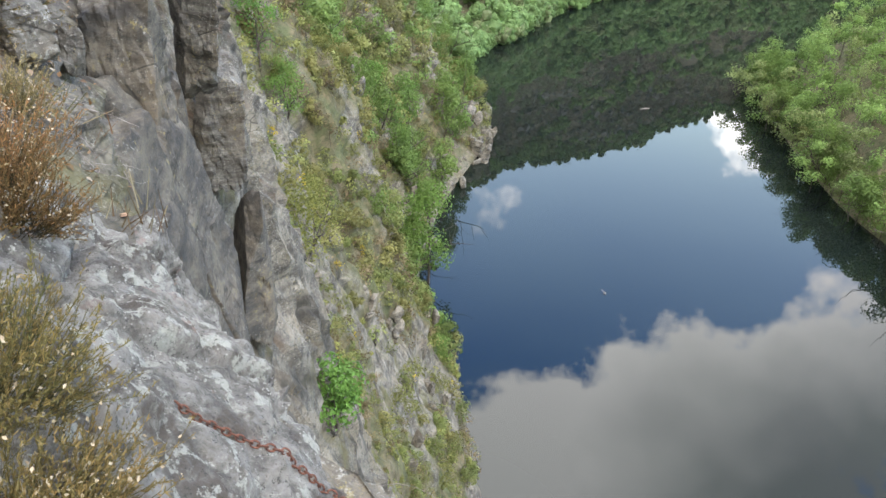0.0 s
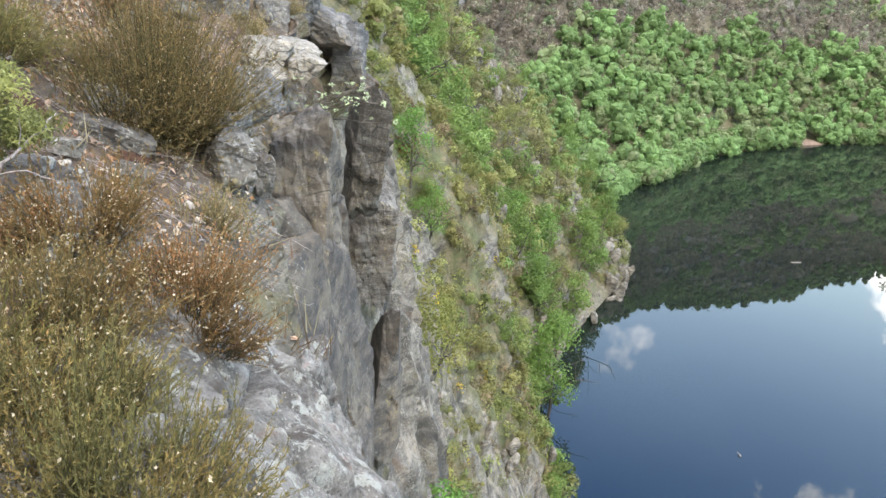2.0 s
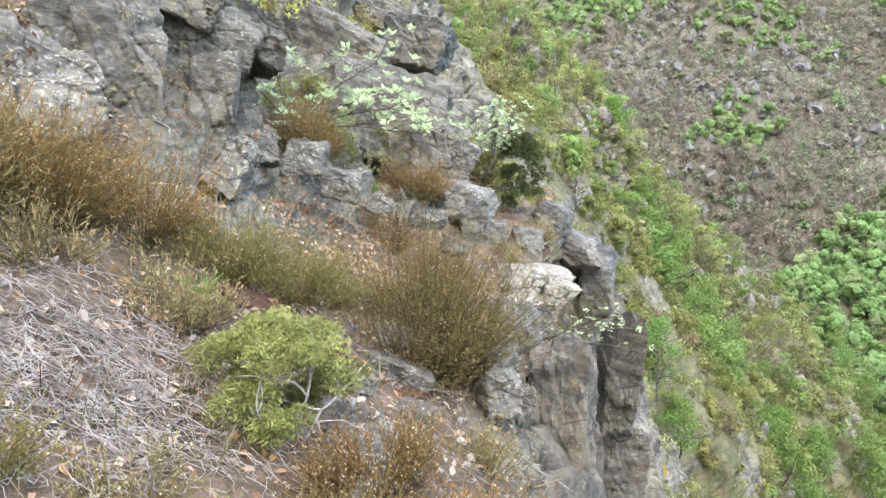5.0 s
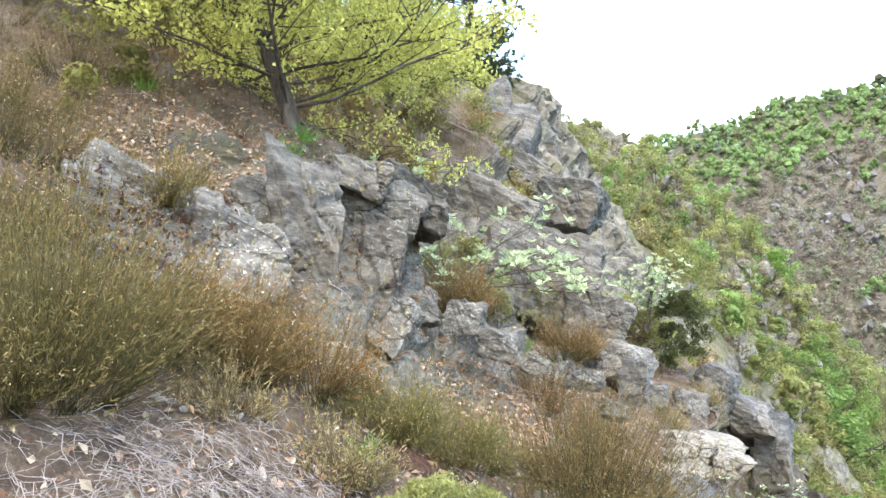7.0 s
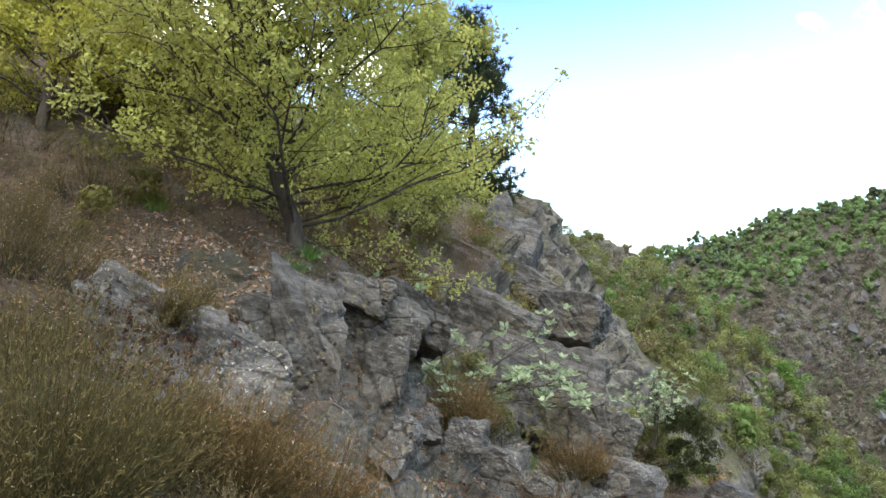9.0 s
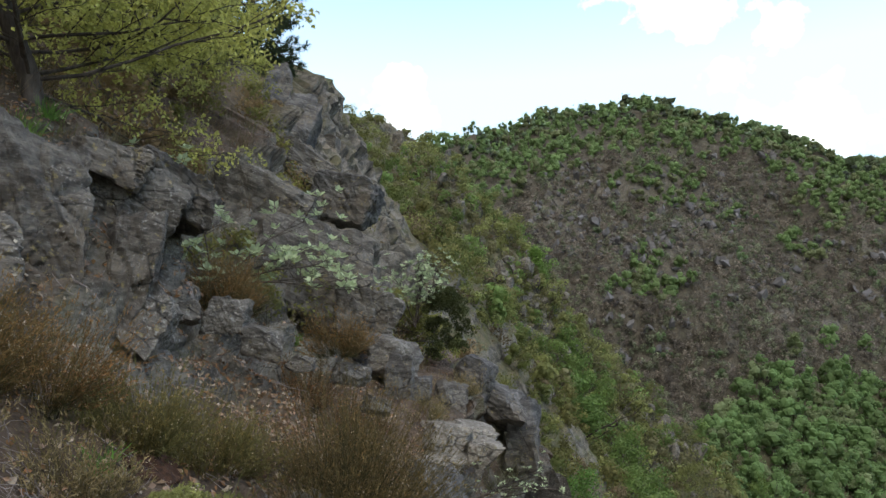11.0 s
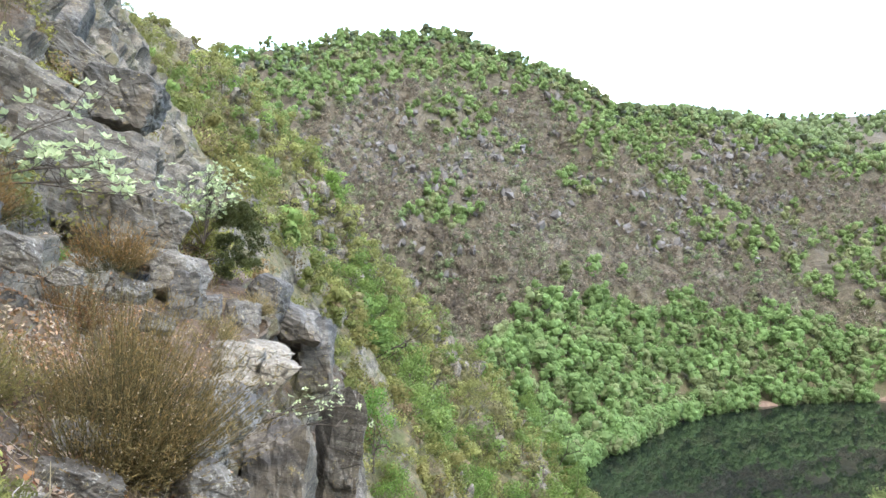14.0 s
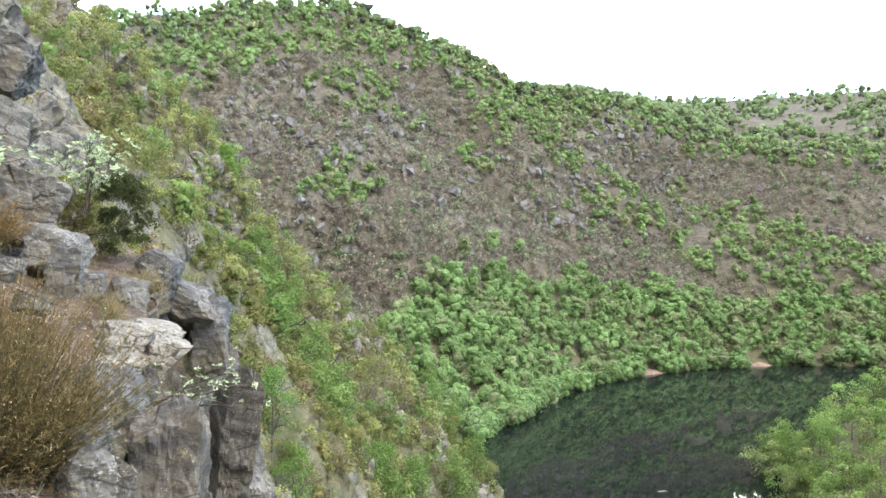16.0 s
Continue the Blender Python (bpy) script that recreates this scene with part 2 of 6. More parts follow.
def bank_material():
    """Rock where it is steep or bare, soil with litter and moss, and thin grass elsewhere."""
    s = Shade("hillside", 0.92)
    rock, bed, grain = rock_colour(s, dark=(0.065, 0.058, 0.046), pale=(0.25, 0.225, 0.18), lichen=0.56, strata=(1, 1, 2.2, 10, 62, 20), fine=1.3)
    crack = s.math("MULTIPLY", s.ramp(s.cells(0.55, (1, 1, 0.45, 14, 20, 30), "DISTANCE_TO_EDGE"), 0.0, 0.07, 1, 0), s.ramp(s.noise(0.6, 5, 0.7), 0.42, 0.56))
    rock = s.mix(s.math("MULTIPLY", crack, 0.85), rock, (0.03, 0.028, 0.024))
    rock = s.mix(s.ramp(s.noise(0.45, 8, 0.75, 0.4), 0.50, 0.64, 0, 0.75), rock, (0.125, 0.115, 0.052))
    soil = s.mix(s.ramp(s.noise(3.0, 7, 0.7), 0.35, 0.65), (0.045, 0.031, 0.021), (0.14, 0.10, 0.068))
    soil = s.mix(s.ramp(s.noise(22, 5, 0.75), 0.5, 0.7, 0, 0.6), soil, (0.24, 0.185, 0.13))
    soil = s.mix(s.ramp(s.noise(13, 4, 0.7), 0.6, 0.7, 0, 0.8), soil, (0.23, 0.10, 0.055))
    # grass of the far slope, its blue raised to paint in slight haze
    grass = s.mix(s.ramp(s.noise(0.35, 6, 0.65), 0.38, 0.62), (0.118, 0.098, 0.074), (0.104, 0.102, 0.066))
    grass = s.mix(s.ramp(s.noise(2.8, 6, 0.75), 0.42, 0.66, 0, 0.75), grass, (0.165, 0.135, 0.095))
    grass = s.mix(s.ramp(s.noise(1.0, 9, 0.85), 0.44, 0.60, 0.85, 0), grass, (0.042, 0.037, 0.028))
    lush = s.mix(s.ramp(s.noise(0.7, 7, 0.7), 0.36, 0.64), (0.085, 0.095, 0.04), (0.155, 0.125, 0.075))
    lush = s.mix(s.ramp(s.noise(2.3, 8, 0.8), 0.44, 0.62, 0, 0.8), lush, (0.045, 0.05, 0.022))
    grass = s.mix(s.attribute("lush"), grass, lush)
    near = s.attribute("near")
    ground = s.mix(near, grass, soil)
    c = s.mix(s.attribute("rocky"), ground, rock)
    s.colour(c)
    h = s.math("ADD", s.math("MULTIPLY", bed, 0.45), s.math("MULTIPLY", grain, 0.4))
    h = s.math("ADD", h, s.noise(0.9, 8, 0.75))
    h = s.math("ADD", h, s.math("MULTIPLY", s.noise(12, 6, 0.8), 0.35))
    return s.bump(h, 0.8, 0.1).mat


BANK = bank_material()


def leaf_material(name, spread=0.35, through_share=0.3, roughness=0.6):
    """Leaves coloured by their own tint, each a little different."""
    s = Shade(name, roughness, 0, 0.25)
    tint = s.attribute("tint", "Color")
    c = s.mix(s.ramp(s.island(), 0, 1, 0, spread), tint, (0.03, 0.035, 0.012))
    c = s.mix(s.ramp(s.random(), 0, 1, 0, 0.35), c, s.mix(0.5, c, (0.22, 0.22, 0.06)))
    return s.colour(c).leaflight(through_share, c).mat


LEAVES = leaf_material("leaves", 0.3, 0.4)
FAR_LEAVES = leaf_material("distant_leaves", 0.15, 0.42, 0.8)
HEATH = leaf_material("heather_sprigs", 0.5, 0.2, 0.8)


def bark_material(name, a, b):
    s = Shade(name, 0.9)
    n = s.noise(14, 6, 0.7, 0.4, (1, 1, 0.25, 0, 0, 0))
    return s.colour(s.mix(s.ramp(n, 0.35, 0.68), a, b)).bump(n, 0.8, 0.01).mat


BARK = bark_material("bark", (0.035, 0.028, 0.022), (0.12, 0.10, 0.082))
DEADWOOD = bark_material("weathered_wood", (0.14, 0.115, 0.102), (0.37, 0.33, 0.305))


def water_material():
    s = Shade("still_water", 0.015, 0, 0.5)
    s.p.inputs["IOR"].default_value = 1.35
    s.colour(s.mix(s.ramp(s.noise(0.02, 3), 0.4, 0.6), (0.006, 0.009, 0.008), (0.009, 0.013, 0.010)))
    ripple = s.noise(0.6, 3, 0.5, 0.3)
    return s.bump(ripple, 0.02, 0.02).mat


WATER = water_material()


# ---- mesh helpers ----
rng = np.random.default_rng(7)


def mesh_from(name, verts, faces, material, smooth=False, attributes=()):
    """A mesh from arrays; faces is an (n, 3 or 4) array. attributes: (name, values per vertex), scalar or rgb."""
    verts, faces = np.asarray(verts, np.float32), np.asarray(faces, np.int32)
    me = bpy.data.meshes.new(name)
    k = faces.shape[1]
    me.vertices.add(len(verts))
    me.vertices.foreach_set("co", verts.ravel())
    me.loops.add(faces.size)
    me.loops.foreach_set("vertex_index", faces.ravel())
    me.polygons.add(len(faces))
    me.polygons.foreach_set("loop_start", np.arange(0, faces.size, k, dtype=np.int32))
    me.polygons.foreach_set("use_smooth", np.full(len(faces), smooth))
    me.update(calc_edges=True)
    for key, values in attributes:
        values = np.asarray(values, np.float32)
        if values.ndim == 1:
            me.attributes.new(key, "FLOAT", "POINT").data.foreach_set("value", values)
        else:
            rgba = np.ones((len(values), 4), np.float32)
            rgba[:, :3] = values
            me.attributes.new(key, "FLOAT_COLOR", "POINT").data.foreach_set("color", rgba.ravel())
    me.materials.append(material)
    return me


def hashed(ix, iy, iz, seed=0):
    h = (ix.astype(np.int64) * 73856093) ^ (iy.astype(np.int64) * 19349663) ^ (iz.astype(np.int64) * 83492791) ^ (seed * 2654435761)
    h = (h ^ (h >> 13)) * 1274126177 & 0x7FFFFFFF
    h = (h ^ (h >> 15)) * 668265263 & 0x7FFFFFFF
    return (h ^ (h >> 12)) % 65536 / 65535.0


def lump(p, scale, seed=0, octaves=4, gain=0.5):
    """Smooth value noise, about -1 to 1, for many points at once."""
    total, amp, out = 0.0, 1.0, np.zeros(len(p))
    for o in range(octaves):
        q = p * scale * 2 ** o + 17.3 * o
        i = np.floor(q).astype(np.int64)
        f = q - i
        f = f * f * (3 - 2 * f)
        v = 0
        for dx in (0, 1):
            for dy in (0, 1):
                for dz in (0, 1):
                    w = (f[:, 0] if dx else 1 - f[:, 0]) * (f[:, 1] if dy else 1 - f[:, 1]) * (f[:, 2] if dz else 1 - f[:, 2])
                    v = v + w * hashed(i[:, 0] + dx, i[:, 1] + dy, i[:, 2] + dz, seed + o)
        out += amp * (2 * v - 1)
        total += amp
        amp *= gain
    return out / total * 1.6


BED = np.array(Euler((radians(18), radians(62), radians(24))).to_matrix())


def blocks(p, scale, seed=0, turn=BED, flat=(1.0, 1.0, 2.2)):
    """Broken rock: each block of a tilted, warped lattice stands out by its own amount, 0 to 1."""
    warp = np.stack([lump(p, scale * 0.45, seed + 40 + k, 2) for k in range(3)], 1) * 0.35 / scale
    q = ((p + warp) @ turn) * scale * np.array(flat)
    row = np.floor(q[:, 2])
    q[:, 0] += 0.37 * row
    q[:, 1] += 0.61 * np.floor(q[:, 0])
    i = np.floor(q)
    f = q - i
    edge = np.minimum(np.minimum(f, 1 - f).min(1) * 7, 1)
    return hashed(i[:, 0], i[:, 1], i[:, 2], seed) * (0.35 + 0.65 * edge)


def smoothstep(a, b, x):
    t = np.clip((x - a) / (b - a), 0, 1)
    return t * t * (3 - 2 * t)


# ---- the river's banks: stations along the waterline, each with the heading inland (degrees from +x) ----
SHORE = ((9, -60, 180), (7, -8, 180), (5.5, -0.6, 180), (5.3, 1.1, 180), (5.2, 1.8, 180), (5, 3.1, 180), (4.8, 5, 180), (4.6, 8, 180),
         (4.4, 10, 180), (4.3, 12, 180), (4, 17.5, 180), (3.6, 23, 180), (3.2, 30, 180), (2.7, 37, 180), (0.8, 48, 180), (-2.8, 61, 180), (-0.5, 82, 180),
         (4, 97, 180), (7.5, 109, 182), (4.5, 130, 185), (3.5, 152, 150), (16, 172, 118), (31, 200, 108), (58, 224, 98), (90, 238, 90),
         (125, 240, 80), (190, 225, 65), (340, 150, 50))
# distance inland and height of the cliff's edge, of a point up the slope, and of the hill's top
EDGE = ((7, 40), (5.6, 40.3), (5.15, 40.62), (5.5, 40.67), (6.12, 40.95), (6.65, 41.03), (7.2, 41.0), (8.2, 41.75),
        (8.1, 41.5), (8.1, 39.9), (10, 37.8), (10.6, 35), (11.2, 32), (10.5, 28), (7.5, 27.5), (12, 24), (18, 26),
        (22, 28), (24, 29), (28, 32), (40, 16), (60, 45), (60, 45), (55, 40), (60, 38),
        (60, 36), (60, 30), (60, 30))
BENCH = ((15, 44), (10, 42.6), (8, 42.2), (7.9, 42.2), (8.2, 42.3), (8.2, 42.2), (9.0, 42.25), (9.6, 42.3),
         (9.8, 42.3), (10.5, 42.2), (12, 42), (13.5, 41.5), (15, 40), (15, 37), (13, 36), (17, 34), (25, 36),
         (30, 39), (31, 38.5), (39, 43), (65, 30), (85, 64), (85, 64), (72, 56), (80, 52),
         (85, 47), (85, 42), (85, 42))
SLOPE = ((30, 54), (20, 50), (11, 44), (10.6, 43.9), (10, 43.7), (9.3, 43.7), (10.2, 44.1), (11.4, 45.2),
         (12.4, 46.2), (13.8, 47.4), (16.3, 50.0), (19, 52.2), (22, 52), (22, 49), (21, 48), (22, 44), (32, 47),
         (38, 53), (38, 50), (50, 54), (90, 45), (110, 82), (110, 82), (90, 72), (100, 66),
         (110, 58), (110, 55), (110, 55))
TOP = ((120, 120), (110, 115), (100, 108), (100, 108), (100, 108), (100, 108), (100, 106), (100, 104),
       (98, 103), (95, 102), (90, 96), (85, 92), (80, 86), (78, 82), (74, 78), (65, 76), (62, 78),
       (62, 79), (65, 80), (78, 85), (190, 113), (215, 157), (180, 150), (150, 119), (140, 113),
       (150, 92), (150, 78), (150, 78))
BEYOND = ((370, 150), (360, 145), (350, 140), (350, 140), (350, 140), (350, 140), (350, 140), (350, 140),
          (348, 138), (345, 135), (340, 130), (335, 125), (330, 118), (330, 112), (330, 110), (330, 108), (330, 108),
          (330, 108), (330, 108), (330, 112), (420, 140), (460, 172), (430, 168), (420, 163), (400, 166),
          (400, 160), (370, 156), (360, 154))
EAST_SHORE = ((60, -200, 0), (46, -60, 0), (45, 30, 0), (47, 48, 0), (52, 66, 0), (51, 84, 4), (54, 110, 12), (60, 136, -35),
              (74, 149, -75), (130, 158, -85), (340, 80, -100))
EAST_SLOPE = ((18, 16), (18, 16), (18, 16), (18, 16), (18, 16), (18, 16), (17, 15), (14, 11), (14, 6), (16, 3), (16, 3))
EAST_HILL = ((120, 60), (110, 52), (100, 40), (90, 42), (75, 40), (65, 38), (60, 36), (48, 27), (40, 13), (45, 8), (50, 7))
EAST_BEYOND = ((370, 110), (360, 100), (350, 80), (340, 66), (330, 58), (325, 52), (325, 46), (300, 32), (160, 6), (150, 6), (150, 6))


def splined(rows, counts):
    """Catmull-Rom through the rows, with counts[i] steps between row i and the next."""
    r = np.array(rows, float)
    r = np.vstack([2 * r[0] - r[1], r, 2 * r[-1] - r[-2]])
    out = []
    for i, n in enumerate(counts):
        a, b, c, d = r[i:i + 4]
        for t in np.arange(n) / n:
            m1, m2 = (c - a) * 0.4, (d - b) * 0.4
            out.append((2 * t**3 - 3 * t**2 + 1) * b + (t**3 - 2 * t**2 + t) * m1 + (3 * t**2 - 2 * t**3) * c + (t**3 - t**2) * m2)
    out.append(r[-2])
    return np.array(out)


def sheet(shore, rings, counts, steps):
    """The lofted grid of a bank: rows along the shore, columns inland. Returns (rows, columns, 3) places and the column's share."""
    s = splined(shore, counts)
    pts = [splined(r, counts) for r in rings]
    heading_in = np.radians(s[:, 2])
    out = np.stack([np.cos(heading_in), np.sin(heading_in)], 1)
    zero = np.zeros(len(s))
    marks = [np.stack([zero - 6, zero - 6], 1), np.stack([zero, zero - 0.05], 1), *pts, pts[-1] + np.array((2400, 30))]
    cols, share = [], []
    for k, n in enumerate(steps):
        for t in np.arange(n) / n:
            t = 1 - (1 - t) ** 2.2 if k == 1 and len(steps) > 5 else t
            cols.append(marks[k] * (1 - t) + marks[k + 1] * t)
            share.append(k + t)
    cols.append(marks[-1])
    share.append(float(len(steps)))
    dz = np.array(cols)
    xy = s[None, :, :2] + out[None] * dz[:, :, :1]
    return np.concatenate([xy, dz[:, :, 1:]], 2).transpose(1, 0, 2), np.array(share)


def normals(grid):
    du, dv = np.gradient(grid, axis=0), np.gradient(grid, axis=1)
    n = np.cross(dv, du)
    n /= np.linalg.norm(n, axis=2, keepdims=True) + 1e-9
    n[n[:, :, 2] < -0.2] *= -1
    return n


def grid_faces(a, b):
    i = np.arange(a * b).reshape(a, b)
    return np.stack([i[:-1, :-1], i[:-1, 1:], i[1:, 1:], i[1:, :-1]], -1).reshape(-1, 4)


COUNTS_W = (10, 16, 14, 10, 16, 22, 32, 20, 20, 40, 34, 30, 26, 34, 30, 34, 26, 22, 30, 34, 40, 44, 40, 34, 24, 24, 14)
WEST, WEST_SHARE = sheet(SHORE, (EDGE, BENCH, SLOPE, TOP, BEYOND), COUNTS_W, (2, 110, 56, 64, 60, 12, 3))
n0 = normals(WEST)
for _ in range(6):
    wide = np.pad(n0, ((1, 1), (1, 1), (0, 0)), mode="edge")
    n0 = wide[:-2, 1:-1] + wide[2:, 1:-1] + wide[1:-1, :-2] + wide[1:-1, 2:] + wide[1:-1, 1:-1]
    n0 /= np.linalg.norm(n0, axis=2, keepdims=True)
flat_p, flat_n = WEST.reshape(-1, 3), n0.reshape(-1, 3)
share = np.tile(WEST_SHARE, WEST.shape[0])
far = np.hypot(flat_p[:, 0], flat_p[:, 1])
steep = 1 - np.abs(flat_n[:, 2])
crag = smoothstep(0.25, 0.5, steep + 0.22 * lump(flat_p, 0.09, 3, 4))
close = 1 - smoothstep(10, 45, far)
size = 0.25 + 1.9 * smoothstep(8, 130, far)
push = crag * size * (0.9 * blocks(flat_p, 0.16, 1) + 0.55 * blocks(flat_p, 0.5, 2)) - 0.5 * size * crag
push += close * crag * (0.34 * blocks(flat_p, 0.95, 5) + 0.16 * blocks(flat_p, 2.1, 6) - 0.2)
mid_cliff = smoothstep(11, 22, far) * (1 - smoothstep(105, 150, far)) * smoothstep(1.02, 1.12, share) * (1 - smoothstep(2.6, 3.4, share))
rib = 1 - 2 * np.abs(lump(flat_p * np.array((1, 1, 0.4)), 0.16, 31, 4))
push += mid_cliff * (0.5 + 0.9 * smoothstep(20, 90, far)) * (0.9 * (rib - 0.55) + 0.75 * (blocks(flat_p, 0.33, 32, BED, (1.0, 1.0, 0.7)) - 0.5) + 0.4 * (blocks(flat_p, 0.8, 33, BED, (1, 1, 0.8)) - 0.5))
push += smoothstep(120, 190, far) * smoothstep(1.2, 1.6, share) * (0.8 * lump(flat_p, 0.13, 36, 3) + 1.1 * (blocks(flat_p, 0.11, 37, BED, (1, 1, 1.4)) - 0.5))
push += lump(flat_p, 0.035, 8, 5, 0.55) * smoothstep(30, 200, far) * 5.5 * smoothstep(1.05, 1.8, share)
wall = (1 - smoothstep(22, 40, far)) * smoothstep(2.5, 2.75, share + 0.2 * lump(flat_p, 0.8, 14, 3) + 0.6 * smoothstep(8, 11, flat_p[:, 1])) * (1 - smoothstep(4.0, 4.3, share)) * smoothstep(1.7, 2.6, flat_p[:, 1])
push += wall * (1 + 1.2 * smoothstep(8, 16, far)) * (0.26 * blocks(flat_p, 0.9, 15) + 0.09 * blocks(flat_p, 2.2, 16) + 0.03 * blocks(flat_p, 5.0, 17) - 0.16)
push += lump(flat_p, 2.6, 18, 4) * 0.035 * close + 0.05 * close * (blocks(flat_p, 3.0, 19) - 0.4) * smoothstep(0.0, 0.5, lump(flat_p, 0.8, 20, 3))
push += lump(flat_p, 0.9, 9, 4) * 0.07 * (1 - crag) * close
push *= smoothstep(0.98, 1.05, share) * (1 - 0.8 * smoothstep(5.2, 5.6, share))
eye_gap = np.linalg.norm(flat_p - np.array((0, 0, 42.0)), axis=1)
push *= smoothstep(0.8, 2.6, eye_gap)
WEST = (flat_p + flat_n * push[:, None]).reshape(WEST.shape)
station_of = np.repeat(np.interp(np.arange(WEST.shape[0]), np.concatenate([[0], np.cumsum(COUNTS_W)]), np.arange(len(COUNTS_W) + 1)), WEST.shape[1])
n1 = normals(WEST).reshape(-1, 3)
rocky = smoothstep(0.30, 0.50, 1 - np.abs(n1[:, 2]) + 0.22 * lump(flat_p, 0.22, 12, 4) - 0.16 * smoothstep(20, 45, far) - 0.12 * smoothstep(60, 160, far) + 0.28 * lump(flat_p, 0.02, 13, 3) * smoothstep(120, 200, far))
grown = mid_cliff * smoothstep(-0.12, 0.16, lump(flat_p * np.array((1, 1, 0.7)), 0.2, 34, 4) + 0.35 * lump(flat_p, 0.8, 35, 3) + 0.25 * smoothstep(40, 110, far) + 0.12 - 0.12 * rib)
rocky = np.maximum(rocky, 0.9 * mid_cliff * (share < 2.4)) * (1 - grown)
for cx, cy, cz, reach in ((-44, 100, 61, 9), (-49, 101, 67, 9), (-58, 110, 75, 10), (-66, 118, 82, 10), (-69, 283, 98, 34), (-48, 256, 76, 24), (-25, 296, 88, 18), (-67, 262, 86, 26), (-45, 268, 76, 20), (82, 358, 93, 24), (102, 345, 64, 18), (-18, 309, 94, 15), (-85, 250, 70, 18), (15, 300, 80, 14), (70, 330, 75, 14)):
    spot = np.linalg.norm(flat_p - np.array((cx, cy, cz)), axis=1) / reach
    rocky = np.maximum(rocky, 0.6 * smoothstep(0.42, 0.62, 1 - 0.6 * spot + 0.4 * lump(flat_p, 0.09, 22, 4)))
rocky = np.maximum(rocky, 0.6 * (1 - smoothstep(0.8, 1.8, flat_p[:, 2])) * (station_of < 19))
rocky = np.maximum(rocky, (1 - smoothstep(5, 9, far)) * smoothstep(1.85, 1.98, share) * (1 - smoothstep(2.02, 2.25, share)))
rocky = np.maximum(rocky, (1 - smoothstep(16, 30, far)) * smoothstep(2.6, 2.85, share + 0.2 * lump(flat_p, 0.8, 14, 3)) * (1 - smoothstep(3.9, 4.02, share)) * smoothstep(1.8, 2.8, flat_p[:, 1]))
hillside = new("ground", mesh_from("ground", WEST.reshape(-1, 3), grid_faces(*WEST.shape[:2]), BANK, False,
                                   (("rocky", rocky), ("near", 1 - smoothstep(10, 18, far)), ("lush", np.maximum((station_of < 19.6) * smoothstep(10, 16, far), 0.8 * (station_of > 19.3) * (1 - smoothstep(1.5, 1.8, share)))))))
tagged(hillside, "steep schist hillside with cliffs, thin grass and leaf litter", "hillside", kind="structure")

EAST, EAST_SHARE = sheet(EAST_SHORE, (EAST_SLOPE, EAST_HILL, EAST_BEYOND), (8, 10, 8, 8, 8, 10, 12, 10, 10, 10), (2, 12, 20, 6, 3))
east_p = EAST.reshape(-1, 3)
east_p = east_p + normals(EAST).reshape(-1, 3) * (lump(east_p, 0.06, 21, 4) * 1.6 * np.tile(smoothstep(1, 2, EAST_SHARE), EAST.shape[0]))[:, None]
spur = new("ground", mesh_from("ground", east_p, grid_faces(*EAST.shape[:2]), BANK, True,
                               (("rocky", np.zeros(len(east_p))), ("near", np.zeros(len(east_p))), ("lush", np.ones(len(east_p))))))
tagged(spur, "wooded spur sloping gently into the reservoir", "hillside", kind="structure")

side = 3200.0
lake = new("water", mesh_from("water", ((-side, -side, 0), (side, -side, 0), (side, side, 0), (-side, side, 0)), ((0, 1, 2, 3),), WATER))
tagged(lake, "still dark reservoir mirroring sky and wooded hills", "water", kind="structure")


# ---- plants: makers ----
def unit(v):
    return v / (np.linalg.norm(v, axis=-1, keepdims=True) + 1e-9)


def scatter_dirs(n, gen):
    return unit(gen.normal(size=(n, 3)))


def leaf_arrays(centres, facing, length, width, gen, roll_free=True):
    """Kite-shaped leaves, four corners each, at centres, roughly square to facing."""
    n = len(centres)
    side = unit(np.cross(facing, scatter_dirs(n, gen)))
    along = unit(np.cross(side, facing))
    length, width = np.broadcast_to(length, n)[:, None], np.broadcast_to(width, n)[:, None]
    bend = facing * length * 0.15
    v = np.stack([centres - along * length / 2, centres + side * width / 2 + bend, centres + along * length / 2, centres - side * width / 2 + bend], 1)
    return v.reshape(-1, 3), np.arange(4 * n).reshape(n, 4)


def flake_arrays(centres, facing, size, gen):
    """Three-cornered flakes for foliage far away."""
    n = len(centres)
    side = unit(np.cross(facing, scatter_dirs(n, gen)))
    along = unit(np.cross(side, facing))
    size = np.broadcast_to(size, n)[:, None]
    v = np.stack([centres - along * size * 0.5, centres + along * size * 0.35 + side * size * 0.5, centres + along * size * 0.45 - side * size * 0.45], 1)
    return v.reshape(-1, 3), np.arange(3 * n).reshape(n, 3)


